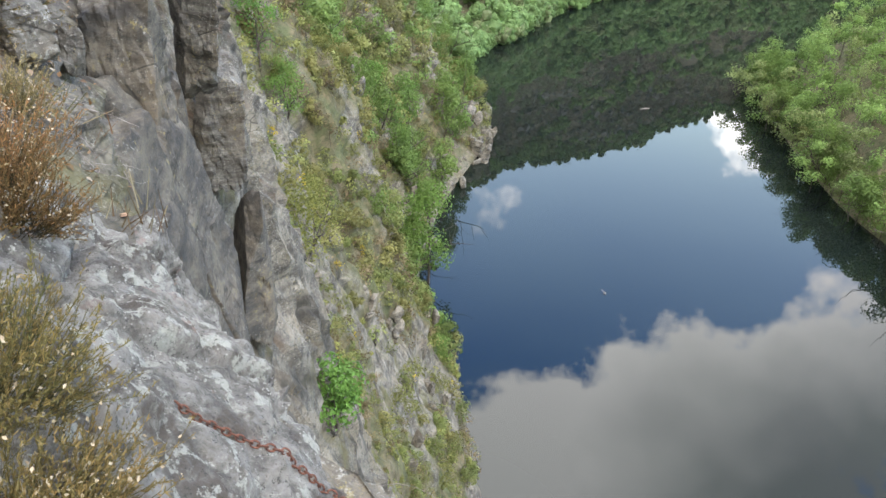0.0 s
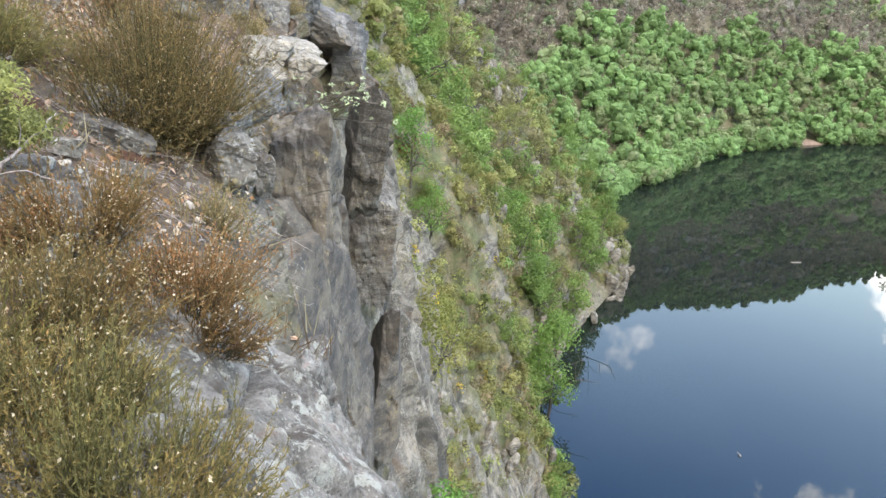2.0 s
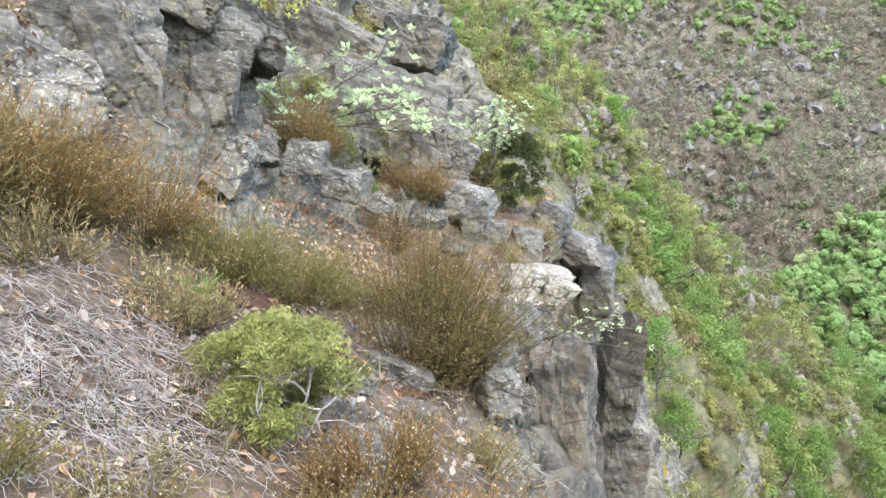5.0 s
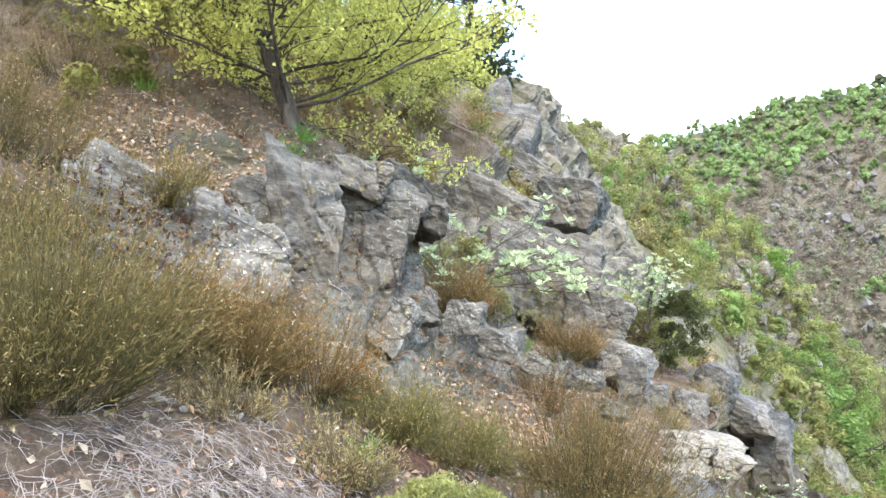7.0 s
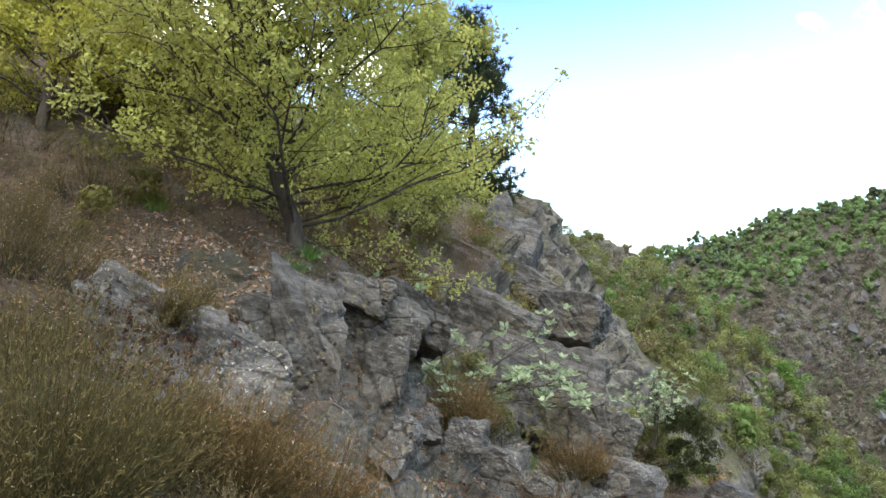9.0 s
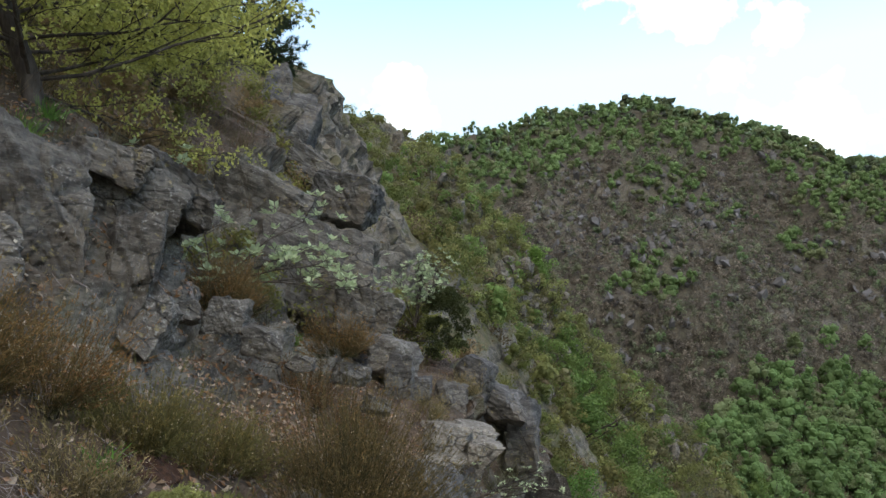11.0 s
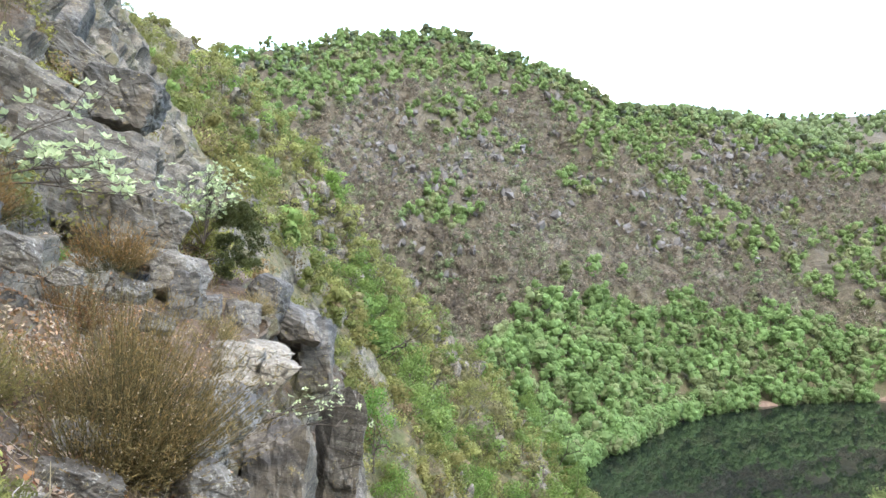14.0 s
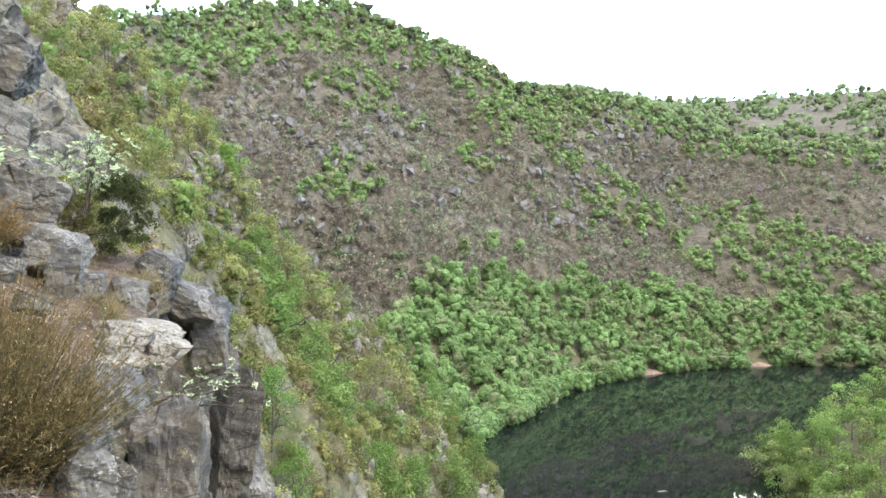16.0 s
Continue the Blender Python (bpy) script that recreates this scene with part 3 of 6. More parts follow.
def lobed_crown(gen, height, radius, lobes, leaves, leaf, low=0.25, lobe=1.0, stray=0.45):
    """Leaf centres and outward ways of a crown made of uneven lobes round a bare middle."""
    z = low + (1 - low) * gen.random(lobes) ** 0.8
    ring = radius * np.sqrt(np.clip(1 - ((z - low - 0.38 * (1 - low)) / (0.66 * (1 - low))) ** 2, 0.08, 1)) * (0.25 + 0.5 * gen.random(lobes))
    angle = gen.random(lobes) * 2 * np.pi
    mid = np.stack([np.cos(angle) * ring, np.sin(angle) * ring, z * height], 1)
    r = np.maximum(radius * (0.36 + 0.24 * gen.random(lobes)), 0.15 * height) * lobe
    pick = gen.integers(0, lobes, leaves)
    d = scatter_dirs(leaves, gen)
    d[:, 2] += 0.35
    d = unit(d)
    shell = (0.35 + 0.65 * gen.random(leaves) ** 0.6)[:, None]
    c = mid[pick] + d * r[pick][:, None] * shell * np.array((1.0, 1.0, 0.8))
    return c, unit(d + stray * scatter_dirs(leaves, gen)), pick


def tube(points, radii, sides=5):
    """Corners and faces of a tapered tube along points."""
    points, radii = np.asarray(points, float), np.asarray(radii, float)
    way = unit(np.gradient(points, axis=0))
    ref = np.where(np.abs(way[:, 2:3]) > 0.9, np.array([[1.0, 0, 0]]), np.array([[0, 0, 1.0]]))
    a = unit(np.cross(way, ref))
    b = np.cross(way, a)
    th = np.arange(sides) * 2 * np.pi / sides
    ringed = points[:, None] + radii[:, None, None] * (a[:, None] * np.cos(th)[None, :, None] + b[:, None] * np.sin(th)[None, :, None])
    n = len(points)
    i = np.arange(n * sides).reshape(n, sides)
    j = np.roll(i, -1, axis=1)
    return ringed.reshape(-1, 3), np.stack([i[:-1], j[:-1], j[1:], i[1:]], -1).reshape(-1, 4)


class Heap:
    """Collects corners, faces and tints of many small pieces for one mesh."""

    def __init__(self):
        self.v, self.f, self.t, self.n = [], [], [], 0

    def add(self, verts, faces, tint=(0.1, 0.1, 0.1)):
        self.v.append(verts)
        self.f.append(np.asarray(faces) + self.n)
        self.t.append(np.broadcast_to(np.asarray(tint, float), (len(verts), 3)))
        self.n += len(verts)

    def mesh(self, name, material, smooth=False):
        return mesh_from(name, np.concatenate(self.v), np.concatenate(self.f), material, smooth, (("tint", np.concatenate(self.t)),))


def part(name, mesh, parent, label=""):
    ob = new(name, mesh)
    ob.parent = parent
    return tagged(ob, label)


def thing(name, label, category, group="", at=(0, 0, 0)):
    ob = new(name)
    ob.empty_display_size = 0.1
    ob.location = at
    return tagged(ob, label, category, group)


def limbs(gen, start, way, length, radius, levels, spread=0.6, lift=0.25, forks=(2, 4), wobble=0.18):
    """A branching skeleton: a list of (points, radii, level), and the tips with their ways."""
    out, tips = [], []

    def grow(p, d, ln, r, level):
        steps = 5
        pts, dd = [np.array(p, float)], unit(np.array(d, float))
        for _ in range(steps):
            dd = unit(dd + wobble * gen.normal(size=3) + np.array((0, 0, lift * 0.15)))
            pts.append(pts[-1] + dd * ln / steps)
        end = r * (0.55 if level < levels else 0.3)
        out.append((np.array(pts), np.linspace(r, end, steps + 1), level))
        if level >= levels - 1:
            tips.extend((pts[k], dd) for k in ((2, 3, 4, 5) if level == levels else (3, 5)))
        if level == levels:
            return
        for k in range(gen.integers(*forks) + (1 if level == 0 else 0)):
            i = gen.integers(2, steps + 1) if k else steps
            nd = unit(dd * (1 - spread * 0.4) + spread * scatter_dirs(1, gen)[0] + np.array((0, 0, lift)))
            grow(pts[i], nd, ln * gen.uniform(0.6, 0.85), r * (0.5 if k else 0.6), level + 1)

    grow(start, way, length, radius, 0)
    return out, tips


# ---- trees of the banks, built once and set out as copies ----
GREEN, LIME, DARK = (0.155, 0.245, 0.065), (0.225, 0.245, 0.085), (0.035, 0.06, 0.028)


def broadleaf(seed, height, radius, tint, leaves, leaf, label, trunk_r=0.12, lobes=16, low=0.22):
    gen = np.random.default_rng(seed)
    tree = thing("tree", label, "tree", "trees along the banks", (0, 0, -900))
    c, face, pick = lobed_crown(gen, height, radius, lobes, leaves, leaf, low)
    v, f = leaf_arrays(c, face, leaf * (0.7 + 0.6 * gen.random(leaves)), leaf * 0.7, gen)
    shade = np.asarray(tint) * (0.8 + 0.4 * gen.random(lobes))[pick][:, None] * (0.85 + 0.3 * gen.random((leaves, 1)))
    h = Heap()
    h.add(v, f, np.repeat(shade, 4, 0))
    part("crown", h.mesh("crown", LEAVES), tree)
    w = Heap()
    bones, _ = limbs(gen, (0, 0, -0.6), (0.05, 0, 1), height * 0.55, trunk_r, 2, 0.75, 0.35)
    for p, r, level in bones:
        w.add(*tube(p, r, 5))
    part("trunk", w.mesh("trunk", BARK, True), tree)
    return tree


KINDS = {
    "green": [broadleaf(s, 8.5 + s % 3, 3.0, GREEN, 1150, 0.46, "broad green deciduous tree in fresh spring leaf", 0.14, 18, 0.12) for s in (1, 2, 3)],
    "lime": [broadleaf(s, 6.0 + s % 2, 2.0, LIME, 800, 0.26, "slender yellow-green tree with half-open leaves", 0.06, 14, 0.15) for s in (11, 12, 13)],
    "bush": [broadleaf(s, 2.4, 1.3, (0.12, 0.19, 0.045), 600, 0.17, "low green bush on the rocky slope", 0.05, 9, 0.1) for s in (31, 32)],
    "scrub": [broadleaf(s, 1.7, 1.2, (0.17, 0.175, 0.055), 480, 0.13, "dull yellow-green scrub between the rocks", 0.04, 8, 0.05) for s in (41, 42)],
}


USED = set()


def set_out(kind, place, gen, scale=1.0):
    src = KINDS[kind][gen.integers(len(KINDS[kind]))]
    m = Matrix.Translation(place) @ Matrix.Rotation(gen.random() * 6.28, 4, "Z") @ Matrix.Diagonal((*(scale * gen.uniform(0.75, 1.25, 3) * np.array((1, 1, 1.0))), 1))
    if src.name not in USED:
        USED.add(src.name)
        src.matrix_basis = m
        return src
    return copy_thing(src, m @ Matrix.Diagonal((*(1 / np.array(src.scale)), 1)))


gen = np.random.default_rng(5)
W3, WS = WEST.reshape(-1, 3), np.tile(WEST_SHARE, WEST.shape[0])
WN = np.abs(n1[:, 2])
cell = np.linalg.norm(np.gradient(WEST, axis=0), axis=2) * np.linalg.norm(np.gradient(WEST, axis=1), axis=2)
cell = cell.reshape(-1)
row = np.repeat(np.arange(WEST.shape[0]), WEST.shape[1])
station = np.interp(row, np.concatenate([[0], np.cumsum(COUNTS_W)]), np.arange(len(COUNTS_W) + 1))


DU, DV = np.gradient(WEST, axis=0).reshape(-1, 3), np.gradient(WEST, axis=1).reshape(-1, 3)


def pick_ground(n, where, apart, gen):
    """n places on the west bank, weighted by area and by where, no two nearer than apart."""
    p = cell * where
    chosen = gen.choice(len(W3), size=min(n * 5, int((p > 0).sum())), replace=False, p=p / p.sum())
    grid, kept = {}, []
    for i in chosen:
        x, y, z = W3[i]
        key = (int(x // apart), int(y // apart), int(z // apart))
        if any((key[0] + a, key[1] + b, key[2] + c) in grid for a in (-1, 0, 1) for b in (-1, 0, 1) for c in (-1, 0, 1)
               if (key[0] + a, key[1] + b, key[2] + c) in grid and np.linalg.norm(W3[grid[(key[0] + a, key[1] + b, key[2] + c)]] - W3[i]) < apart):
            continue
        grid[key] = i
        kept.append(i)
        if len(kept) == n:
            break
    kept = np.array(kept)
    a, b = gen.uniform(-0.6, 0.6, (2, len(kept), 1))
    off = a * DU[kept] + b * DV[kept]
    off *= np.minimum(1, 2.2 / (np.linalg.norm(off, axis=1, keepdims=True) + 1e-6))
    return W3[kept] + off - np.array((0, 0, 0.25))


land = (W3[:, 2] > 0.6) & (WS > 1) & (W3[:, 1] > 10)
mid_bank = land & (far > 26) & (far < 175) & (station > 10.0) & (station < 20.4) & (WS < 5)
patch = lump(W3, 0.045, 61, 3)
gully = np.exp(-((station - 16.2 - 0.35 * (WS - 1.5)) / 0.28) ** 2) + np.exp(-((station - 14.2) / 0.2) ** 2) * (WS > 2)
for kind, n, apart, where in (
        ("green", 22, 3.6, mid_bank * (gully > 0.15) * (WS < 3.0) * (far > 40)),
        ("green", 12, 4.5, mid_bank * (WS > 1.04) * (WS < 1.3) * (station > 14.4)),
        ("lime", 70, 3.2, mid_bank * (WS < 4.6) * (station > 14.5)),
        ("bush", 40, 2.4, mid_bank * (WS < 4.0) * (far > 40)),
        ("scrub", 40, 1.8, mid_bank * (WS < 4.0) * (far < 80))):
    for spot in pick_ground(n, where.astype(float), apart, gen):
        set_out(kind, spot, gen, 0.72 if kind in ("green", "lime") else 0.9)

# ---- far woods and scrub: too many to count ----
def orb(levels):
    bm = bmesh.new()
    bmesh.ops.create_icosphere(bm, subdivisions=levels, radius=1)
    out = np.array([p.co[:] for p in bm.verts]), np.array([[q.index for q in p.verts] for p in bm.faces])
    bm.free()
    return out


ORB = orb(1)


def canopy(name, label, spots, heights, radii, tints, leaves, leaf, gen, clumps=9, category="woods"):
    """Tree crowns far away: many ragged leaf clumps heaped round a stem, wrapped in loose sprays."""
    h = Heap()
    ball_v, ball_f = ORB
    for p, hgt, rad, tint in zip(spots, heights, radii, tints):
        size = np.array((rad * gen.uniform(0.85, 1.15), rad * gen.uniform(0.85, 1.15), hgt * 0.5))
        mid = p + np.array((0, 0, hgt * 0.5))
        way = unit(scatter_dirs(clumps, gen) + np.array((0, 0, 0.25)))
        at = way * gen.uniform(0.35, 0.8, (clumps, 1)) * size
        wide = size.mean() * gen.uniform(0.30, 0.52, (clumps, 1)) * (9 / clumps) ** 0.33
        hue = gen.uniform(0.88, 1.14, (clumps, 1))
        k = len(ball_v)
        body = (ball_v[None] * gen.uniform(0.5, 1.15, (clumps, k, 1)) * wide[:, None] * 0.85 + at[:, None] + mid).reshape(-1, 3)
        faces = (ball_f[None] + (np.arange(clumps) * k)[:, None, None]).reshape(-1, 3)
        h.add(body, faces, np.repeat(hue, k, 0) * tint * gen.uniform(0.85, 1.1, (clumps * k, 1)))
        pick = gen.integers(clumps, size=leaves)
        d = scatter_dirs(leaves, gen)
        c = at[pick] + d * wide[pick] * gen.uniform(0.7, 1.4, (leaves, 1)) + mid
        v, f = flake_arrays(c, unit(d + way[pick] * 0.6 + 0.5 * scatter_dirs(leaves, gen)), leaf * gen.uniform(0.6, 1.4, leaves), gen)
        h.add(v, f, np.repeat(tint * hue[pick] * gen.uniform(0.8, 1.25, (leaves, 1)), 3, 0))
        v, f = tube((p - (0, 0, 1.2), mid), (0.12, 0.08), 3)
        h.add(v, np.concatenate([f[:, :3], f[:, [0, 2, 3]]]), (0.1, 0.085, 0.07))
    return tagged(new(name, h.mesh(name, FAR_LEAVES)), label, category, kind="stuff")


def woods(name, label, spots, heights, radii, tints, leaves, leaf, gen, trunk=0.06, category="woods"):
    h = Heap()
    size = np.broadcast_to(leaf, len(spots))
    for p, hgt, rad, tint, leaf in zip(spots, heights, radii, tints, size):
        lobes = 7
        c, face, pick = lobed_crown(gen, hgt, rad, lobes, leaves, leaf, 0.12, 1.0, 0.3)
        v, f = flake_arrays(c + p, face, leaf * (0.8 + 0.7 * gen.random(leaves)), gen)
        shade = tint * (0.72 + 0.56 * gen.random(lobes))[pick][:, None] * (0.85 + 0.3 * gen.random((leaves, 1)))
        h.add(v, f, np.repeat(shade, 3, 0))
        v, f = tube((p - (0, 0, 0.8), p + (0, 0, hgt * 0.7)), (trunk * 1.5, trunk * 0.5), 3)
        h.add(v, np.concatenate([f[:, :3], f[:, [0, 2, 3]]]), (0.1, 0.085, 0.07))
    return tagged(new(name, h.mesh(name, FAR_LEAVES)), label, category, kind="stuff")


def mixed_tints(spots, gen, base, other, share, wild=0.22):
    t = np.where(gen.random((len(spots), 1)) < np.reshape(share, (-1, 1)), np.array(base), np.array(other))
    return t * (1 + wild * gen.normal(size=(len(spots), 1))).clip(0.5, 1.6)


def along_shore(rows, first, last, n, inland, gen):
    """Places just above the waterline between two rows of a bank."""
    i = gen.uniform(first, last, n)
    a = i.astype(int)
    f = (i - a)[:, None]
    line = rows[a, 2] * (1 - f) + rows[a + 1, 2] * f
    deep = rows[a, 4] - rows[a, 2]
    return line + unit(deep * np.array((1, 1, 0))) * gen.uniform(*inland, n)[:, None] + np.array((0, 0, 0.4))


fg = np.random.default_rng(9)
er = east_p.reshape(EAST.shape)
for q in along_shore(er, 20, 62, 56, (-1.2, 2.2), fg):
    set_out("green" if fg.random() < 0.8 else "lime", q, fg, 0.72)
c0, c1 = east_p.reshape(EAST.shape)[20:64, 2:30].reshape(-1, 3), None
c0 = c0[(c0[:, 0] < 150) & (c0[:, 1] > 30)]
s7 = []
for _ in range(9000):
    a, b = c0[fg.integers(len(c0), size=2)]
    q = a + (b - a) * fg.random() if np.linalg.norm(a - b) < 9 else a + fg.normal(size=3) * (1.2, 1.2, 0)
    if all((q[0] - k[0]) ** 2 + (q[1] - k[1]) ** 2 > 3.1 ** 2 for k in s7):
        s7.append(q)
    if len(s7) == 520:
        break
s7 = np.array(s7) - (0, 0, 0.3)
woods("spur_woods", "dense spring-green woods on the low spur", s7, fg.uniform(5, 8.0, len(s7)), fg.uniform(2.4, 3.3, len(s7)),
      mixed_tints(s7, fg, (0.20, 0.30, 0.085), (0.22, 0.27, 0.10), 0.7, 0.14), 620, 0.26, fg)
SHORE_ROW = np.concatenate([[0], np.cumsum(COUNTS_W)])
# far-slope woods: extra blue in the tints paints some distance haze
s0 = along_shore(WEST, SHORE_ROW[20] - 6, SHORE_ROW[26], 250, (-1.6, 2.2), fg)
s0 = s0[(fg.random(len(s0)) > 0.12) & (np.hypot(s0[:, 0] - 101.5, s0[:, 1] - 241.5) > 5.5) & (np.hypot(s0[:, 0] - 62, s0[:, 1] - 228) > 5)]
canopy("waterside_trees", "round green trees leaning over the far waterline", s0 - (0, 0, 1.5), fg.uniform(4.5, 8.5, len(s0)), fg.uniform(2.4, 3.6, len(s0)),
      mixed_tints(s0, fg, (0.168, 0.28, 0.105), (0.20, 0.255, 0.125), 0.75, 0.14), 220, 0.5, fg, 10)
main = land & (station > 19.4) & (far < 900)
belt = main & (WS < 1.55 + 0.25 * patch + 0.5 * lump(W3, 0.022, 63, 3)) & (station < 26)
green_at = np.zeros(len(W3))
GREEN_SPOTS = ((-121, 284, 111, 34), (-112, 262, 92, 20), (-39, 300, 101, 20), (-30, 312, 112, 14), (-34, 234, 55, 13), (-36, 245, 63, 10), (49, 322, 76, 16), (45, 345, 96, 20),
               (60, 330, 64, 14), (77, 310, 54, 22), (128, 305, 40, 40), (138, 395, 98, 34), (139, 285, 30, 40), (57, 420, 122, 40), (100, 420, 112, 40), (20, 330, 92, 12), (8, 300, 72, 9), (-8, 262, 52, 10), (35, 285, 46, 10))
for gx, gy, gz, reach in GREEN_SPOTS:
    green_at = np.maximum(green_at, 1.3 - np.linalg.norm(W3 - np.array((gx, gy, gz)), axis=1) / reach + 0.45 * lump(W3, 0.06, 62, 3))
bare = smoothstep(0.5, 0.8, rocky)
leafy = main & (~belt) & (bare < 0.5) & ((green_at > 0.45) | (patch > 0.75) | (WS > 4.6 + 0.3 * patch)) & (WS < 5.2)
s1 = pick_ground(820, belt * (np.hypot(W3[:, 0] - 101.5, W3[:, 1] - 241.5) > 4.5), 3.4, fg)
canopy("shore_woods", "dense fresh green woods along the far shore", s1, fg.uniform(5.0, 9.0, len(s1)), fg.uniform(2.2, 3.7, len(s1)),
       mixed_tints(s1, fg, (0.168, 0.28, 0.105), (0.20, 0.255, 0.125), 0.75, 0.14), 190, 0.5, fg, 10)
s2 = pick_ground(1700, leafy.astype(float), 3.0, fg)
canopy("gully_woods", "light green woods in the gullies and on the ridge", s2, fg.uniform(4.5, 8.0, len(s2)), fg.uniform(2.0, 3.3, len(s2)),
       mixed_tints(s2, fg, (0.18, 0.285, 0.112), (0.205, 0.24, 0.125), 0.72, 0.16), 110, 0.46, fg, 7)
dry = main & (~belt) & (~leafy) & (WS < 5.35)
s3 = pick_ground(7000, dry * (1 - 0.4 * bare), 1.6, fg)
# scrub tints are greyed towards blue, a little haze in the colour
tint3 = mixed_tints(s3, fg, (0.24, 0.205, 0.165), np.where(fg.random((len(s3), 1)) < 0.55, np.array((0.205, 0.225, 0.145)), np.array((0.185, 0.158, 0.138))), 0.42, 0.18)
woods("dry_scrub", "brown and olive leafless woods on the dry slope", s3 - (0, 0, 0.4), fg.uniform(1.8, 5.0, len(s3)), fg.uniform(1.2, 2.5, len(s3)), tint3, 64, 0.5, fg)
s12 = pick_ground(560, dry * (1 - 0.9 * bare) * np.clip(0.3 + patch, 0, 1), 4.0, fg)
canopy("slope_trees", "scattered light green trees on the dry slope", s12 - (0, 0, 0.3), fg.uniform(2.5, 5.5, len(s12)), fg.uniform(1.2, 2.4, len(s12)),
       mixed_tints(s12, fg, (0.18, 0.255, 0.125), (0.205, 0.22, 0.13), 0.6, 0.16), 60, 0.45, fg, 6)
crest = main & (WS > 4.75) & (WS < 6.05)
s4 = pick_ground(1400, crest * (1 + 10 * np.exp(-((WS - 5.0) / 0.13) ** 2)), 2.5, fg)
# skyline tints hold the most added blue, standing in for haze
canopy("ridge_woods", "mixed woods with dark pines along the skyline", s4 - (0, 0, 0.9), fg.uniform(3, 5.8, len(s4)), fg.uniform(2.2, 3.4, len(s4)),
      mixed_tints(s4, fg, (0.19, 0.265, 0.155), (0.075, 0.095, 0.08), 0.75), 50, 0.5, fg, 4)
over = land & (station < 19.4) & (far > 80) & (WS > 4.6) & (WS < 5.3)
s5 = pick_ground(260, over.astype(float), 4.0, fg)
canopy("upper_scrub", "sparse scrub along the upper edge of the hill", s5 - (0, 0, 0.3), fg.uniform(1.0, 2.4, len(s5)), fg.uniform(0.8, 1.6, len(s5)),
      mixed_tints(s5, fg, (0.20, 0.21, 0.08), (0.18, 0.15, 0.09), 0.6), 60, 0.25, fg, 5)
near_bank = land & (far > 9) & (far < 175) & (station > 9.2) & (station < 20.4) & (WS < 4.8) & ((far > 24) | (WS < 1.93) | (W3[:, 1] > 12)) & ((far > 40) | (WS < 3.0))
grassy = np.clip(1 - rocky, 0.04, 1)
s6 = pick_ground(2600, near_bank * grassy * (1 + 3.0 * (far < 50)), 0.9, fg)
reach6 = np.clip(np.hypot(s6[:, 0], s6[:, 1]) / 55, 0.28, 1)
woods("slope_scrub", "olive and brown scrub between the rocks of the near bank", s6, fg.uniform(0.5, 2.0, len(s6)) * reach6, fg.uniform(0.7, 1.6, len(s6)) * reach6,
      mixed_tints(s6, fg, (0.20, 0.21, 0.07), (0.18, 0.14, 0.08), 0.7), 130, 0.17 * reach6, fg, 0.015)
s13 = pick_ground(330, near_bank * grassy * (far < 60), 1.6, fg)
reach13 = np.clip(np.hypot(s13[:, 0], s13[:, 1]) / 45, 0.35, 1)
woods("bank_bushes", "round fresh green bushes rooted in the near cliff", s13, fg.uniform(1.0, 2.6, len(s13)) * reach13, fg.uniform(0.8, 1.6, len(s13)) * reach13,
      mixed_tints(s13, fg, (0.165, 0.20, 0.065), (0.195, 0.185, 0.07), 0.6, 0.15), 480, 0.15 * reach13, fg, 0.02)
s15 = pick_ground(550, land * (far > 55) * (far < 170) * (station > 11) * (station < 20) * (WS > 2.2) * (WS < 5.1), 1.5, fg)
woods("upper_bank_scrub", "olive scrub and grey brush on the upper near bank", s15, fg.uniform(0.7, 2.4, len(s15)), fg.uniform(0.8, 1.8, len(s15)),
      mixed_tints(s15, fg, (0.185, 0.19, 0.07), (0.15, 0.125, 0.085), 0.6), 110, 0.24, fg, 0.02)
s14 = pick_ground(520, near_bank * (far < 26) * (WS < 1.97) * (0.25 + grassy), 0.5, fg)
woods("cliff_tufts", "small olive tufts and herbs on the cliff below the ledge", s14 + (0, 0, 0.15), fg.uniform(0.2, 0.7, len(s14)), fg.uniform(0.2, 0.6, len(s14)),
      mixed_tints(s14, fg, (0.155, 0.165, 0.055), (0.16, 0.125, 0.065), 0.7), 150, 0.055, fg, 0.008)

s8 = along_shore(WEST, SHORE_ROW[14], SHORE_ROW[20] - 6, 100, (-0.4, 2.4), fg)
s8 = s8[fg.random(len(s8)) < np.where((s8[:, 1] > 72) & (s8[:, 1] < 118), 0.0, 0.85)]
woods("bank_trees", "small green trees leaning over the near waterline", s8, fg.uniform(2.2, 5.0, len(s8)), fg.uniform(1.4, 2.4, len(s8)),
      mixed_tints(s8, fg, (0.14, 0.23, 0.055), (0.18, 0.19, 0.07), 0.7), 620, 0.26, fg)
s9 = pick_ground(170, near_bank * (WS < 2.2) * (far < 110), 1.2, fg)
woods("yellow_broom", "small yellow flowering broom on the rocky bank", s9, fg.uniform(0.3, 0.8, len(s9)), fg.uniform(0.25, 0.6, len(s9)),
      mixed_tints(s9, fg, (0.50, 0.37, 0.04), (0.25, 0.25, 0.06), 0.6), 60, 0.07, fg, 0.01, "broom")
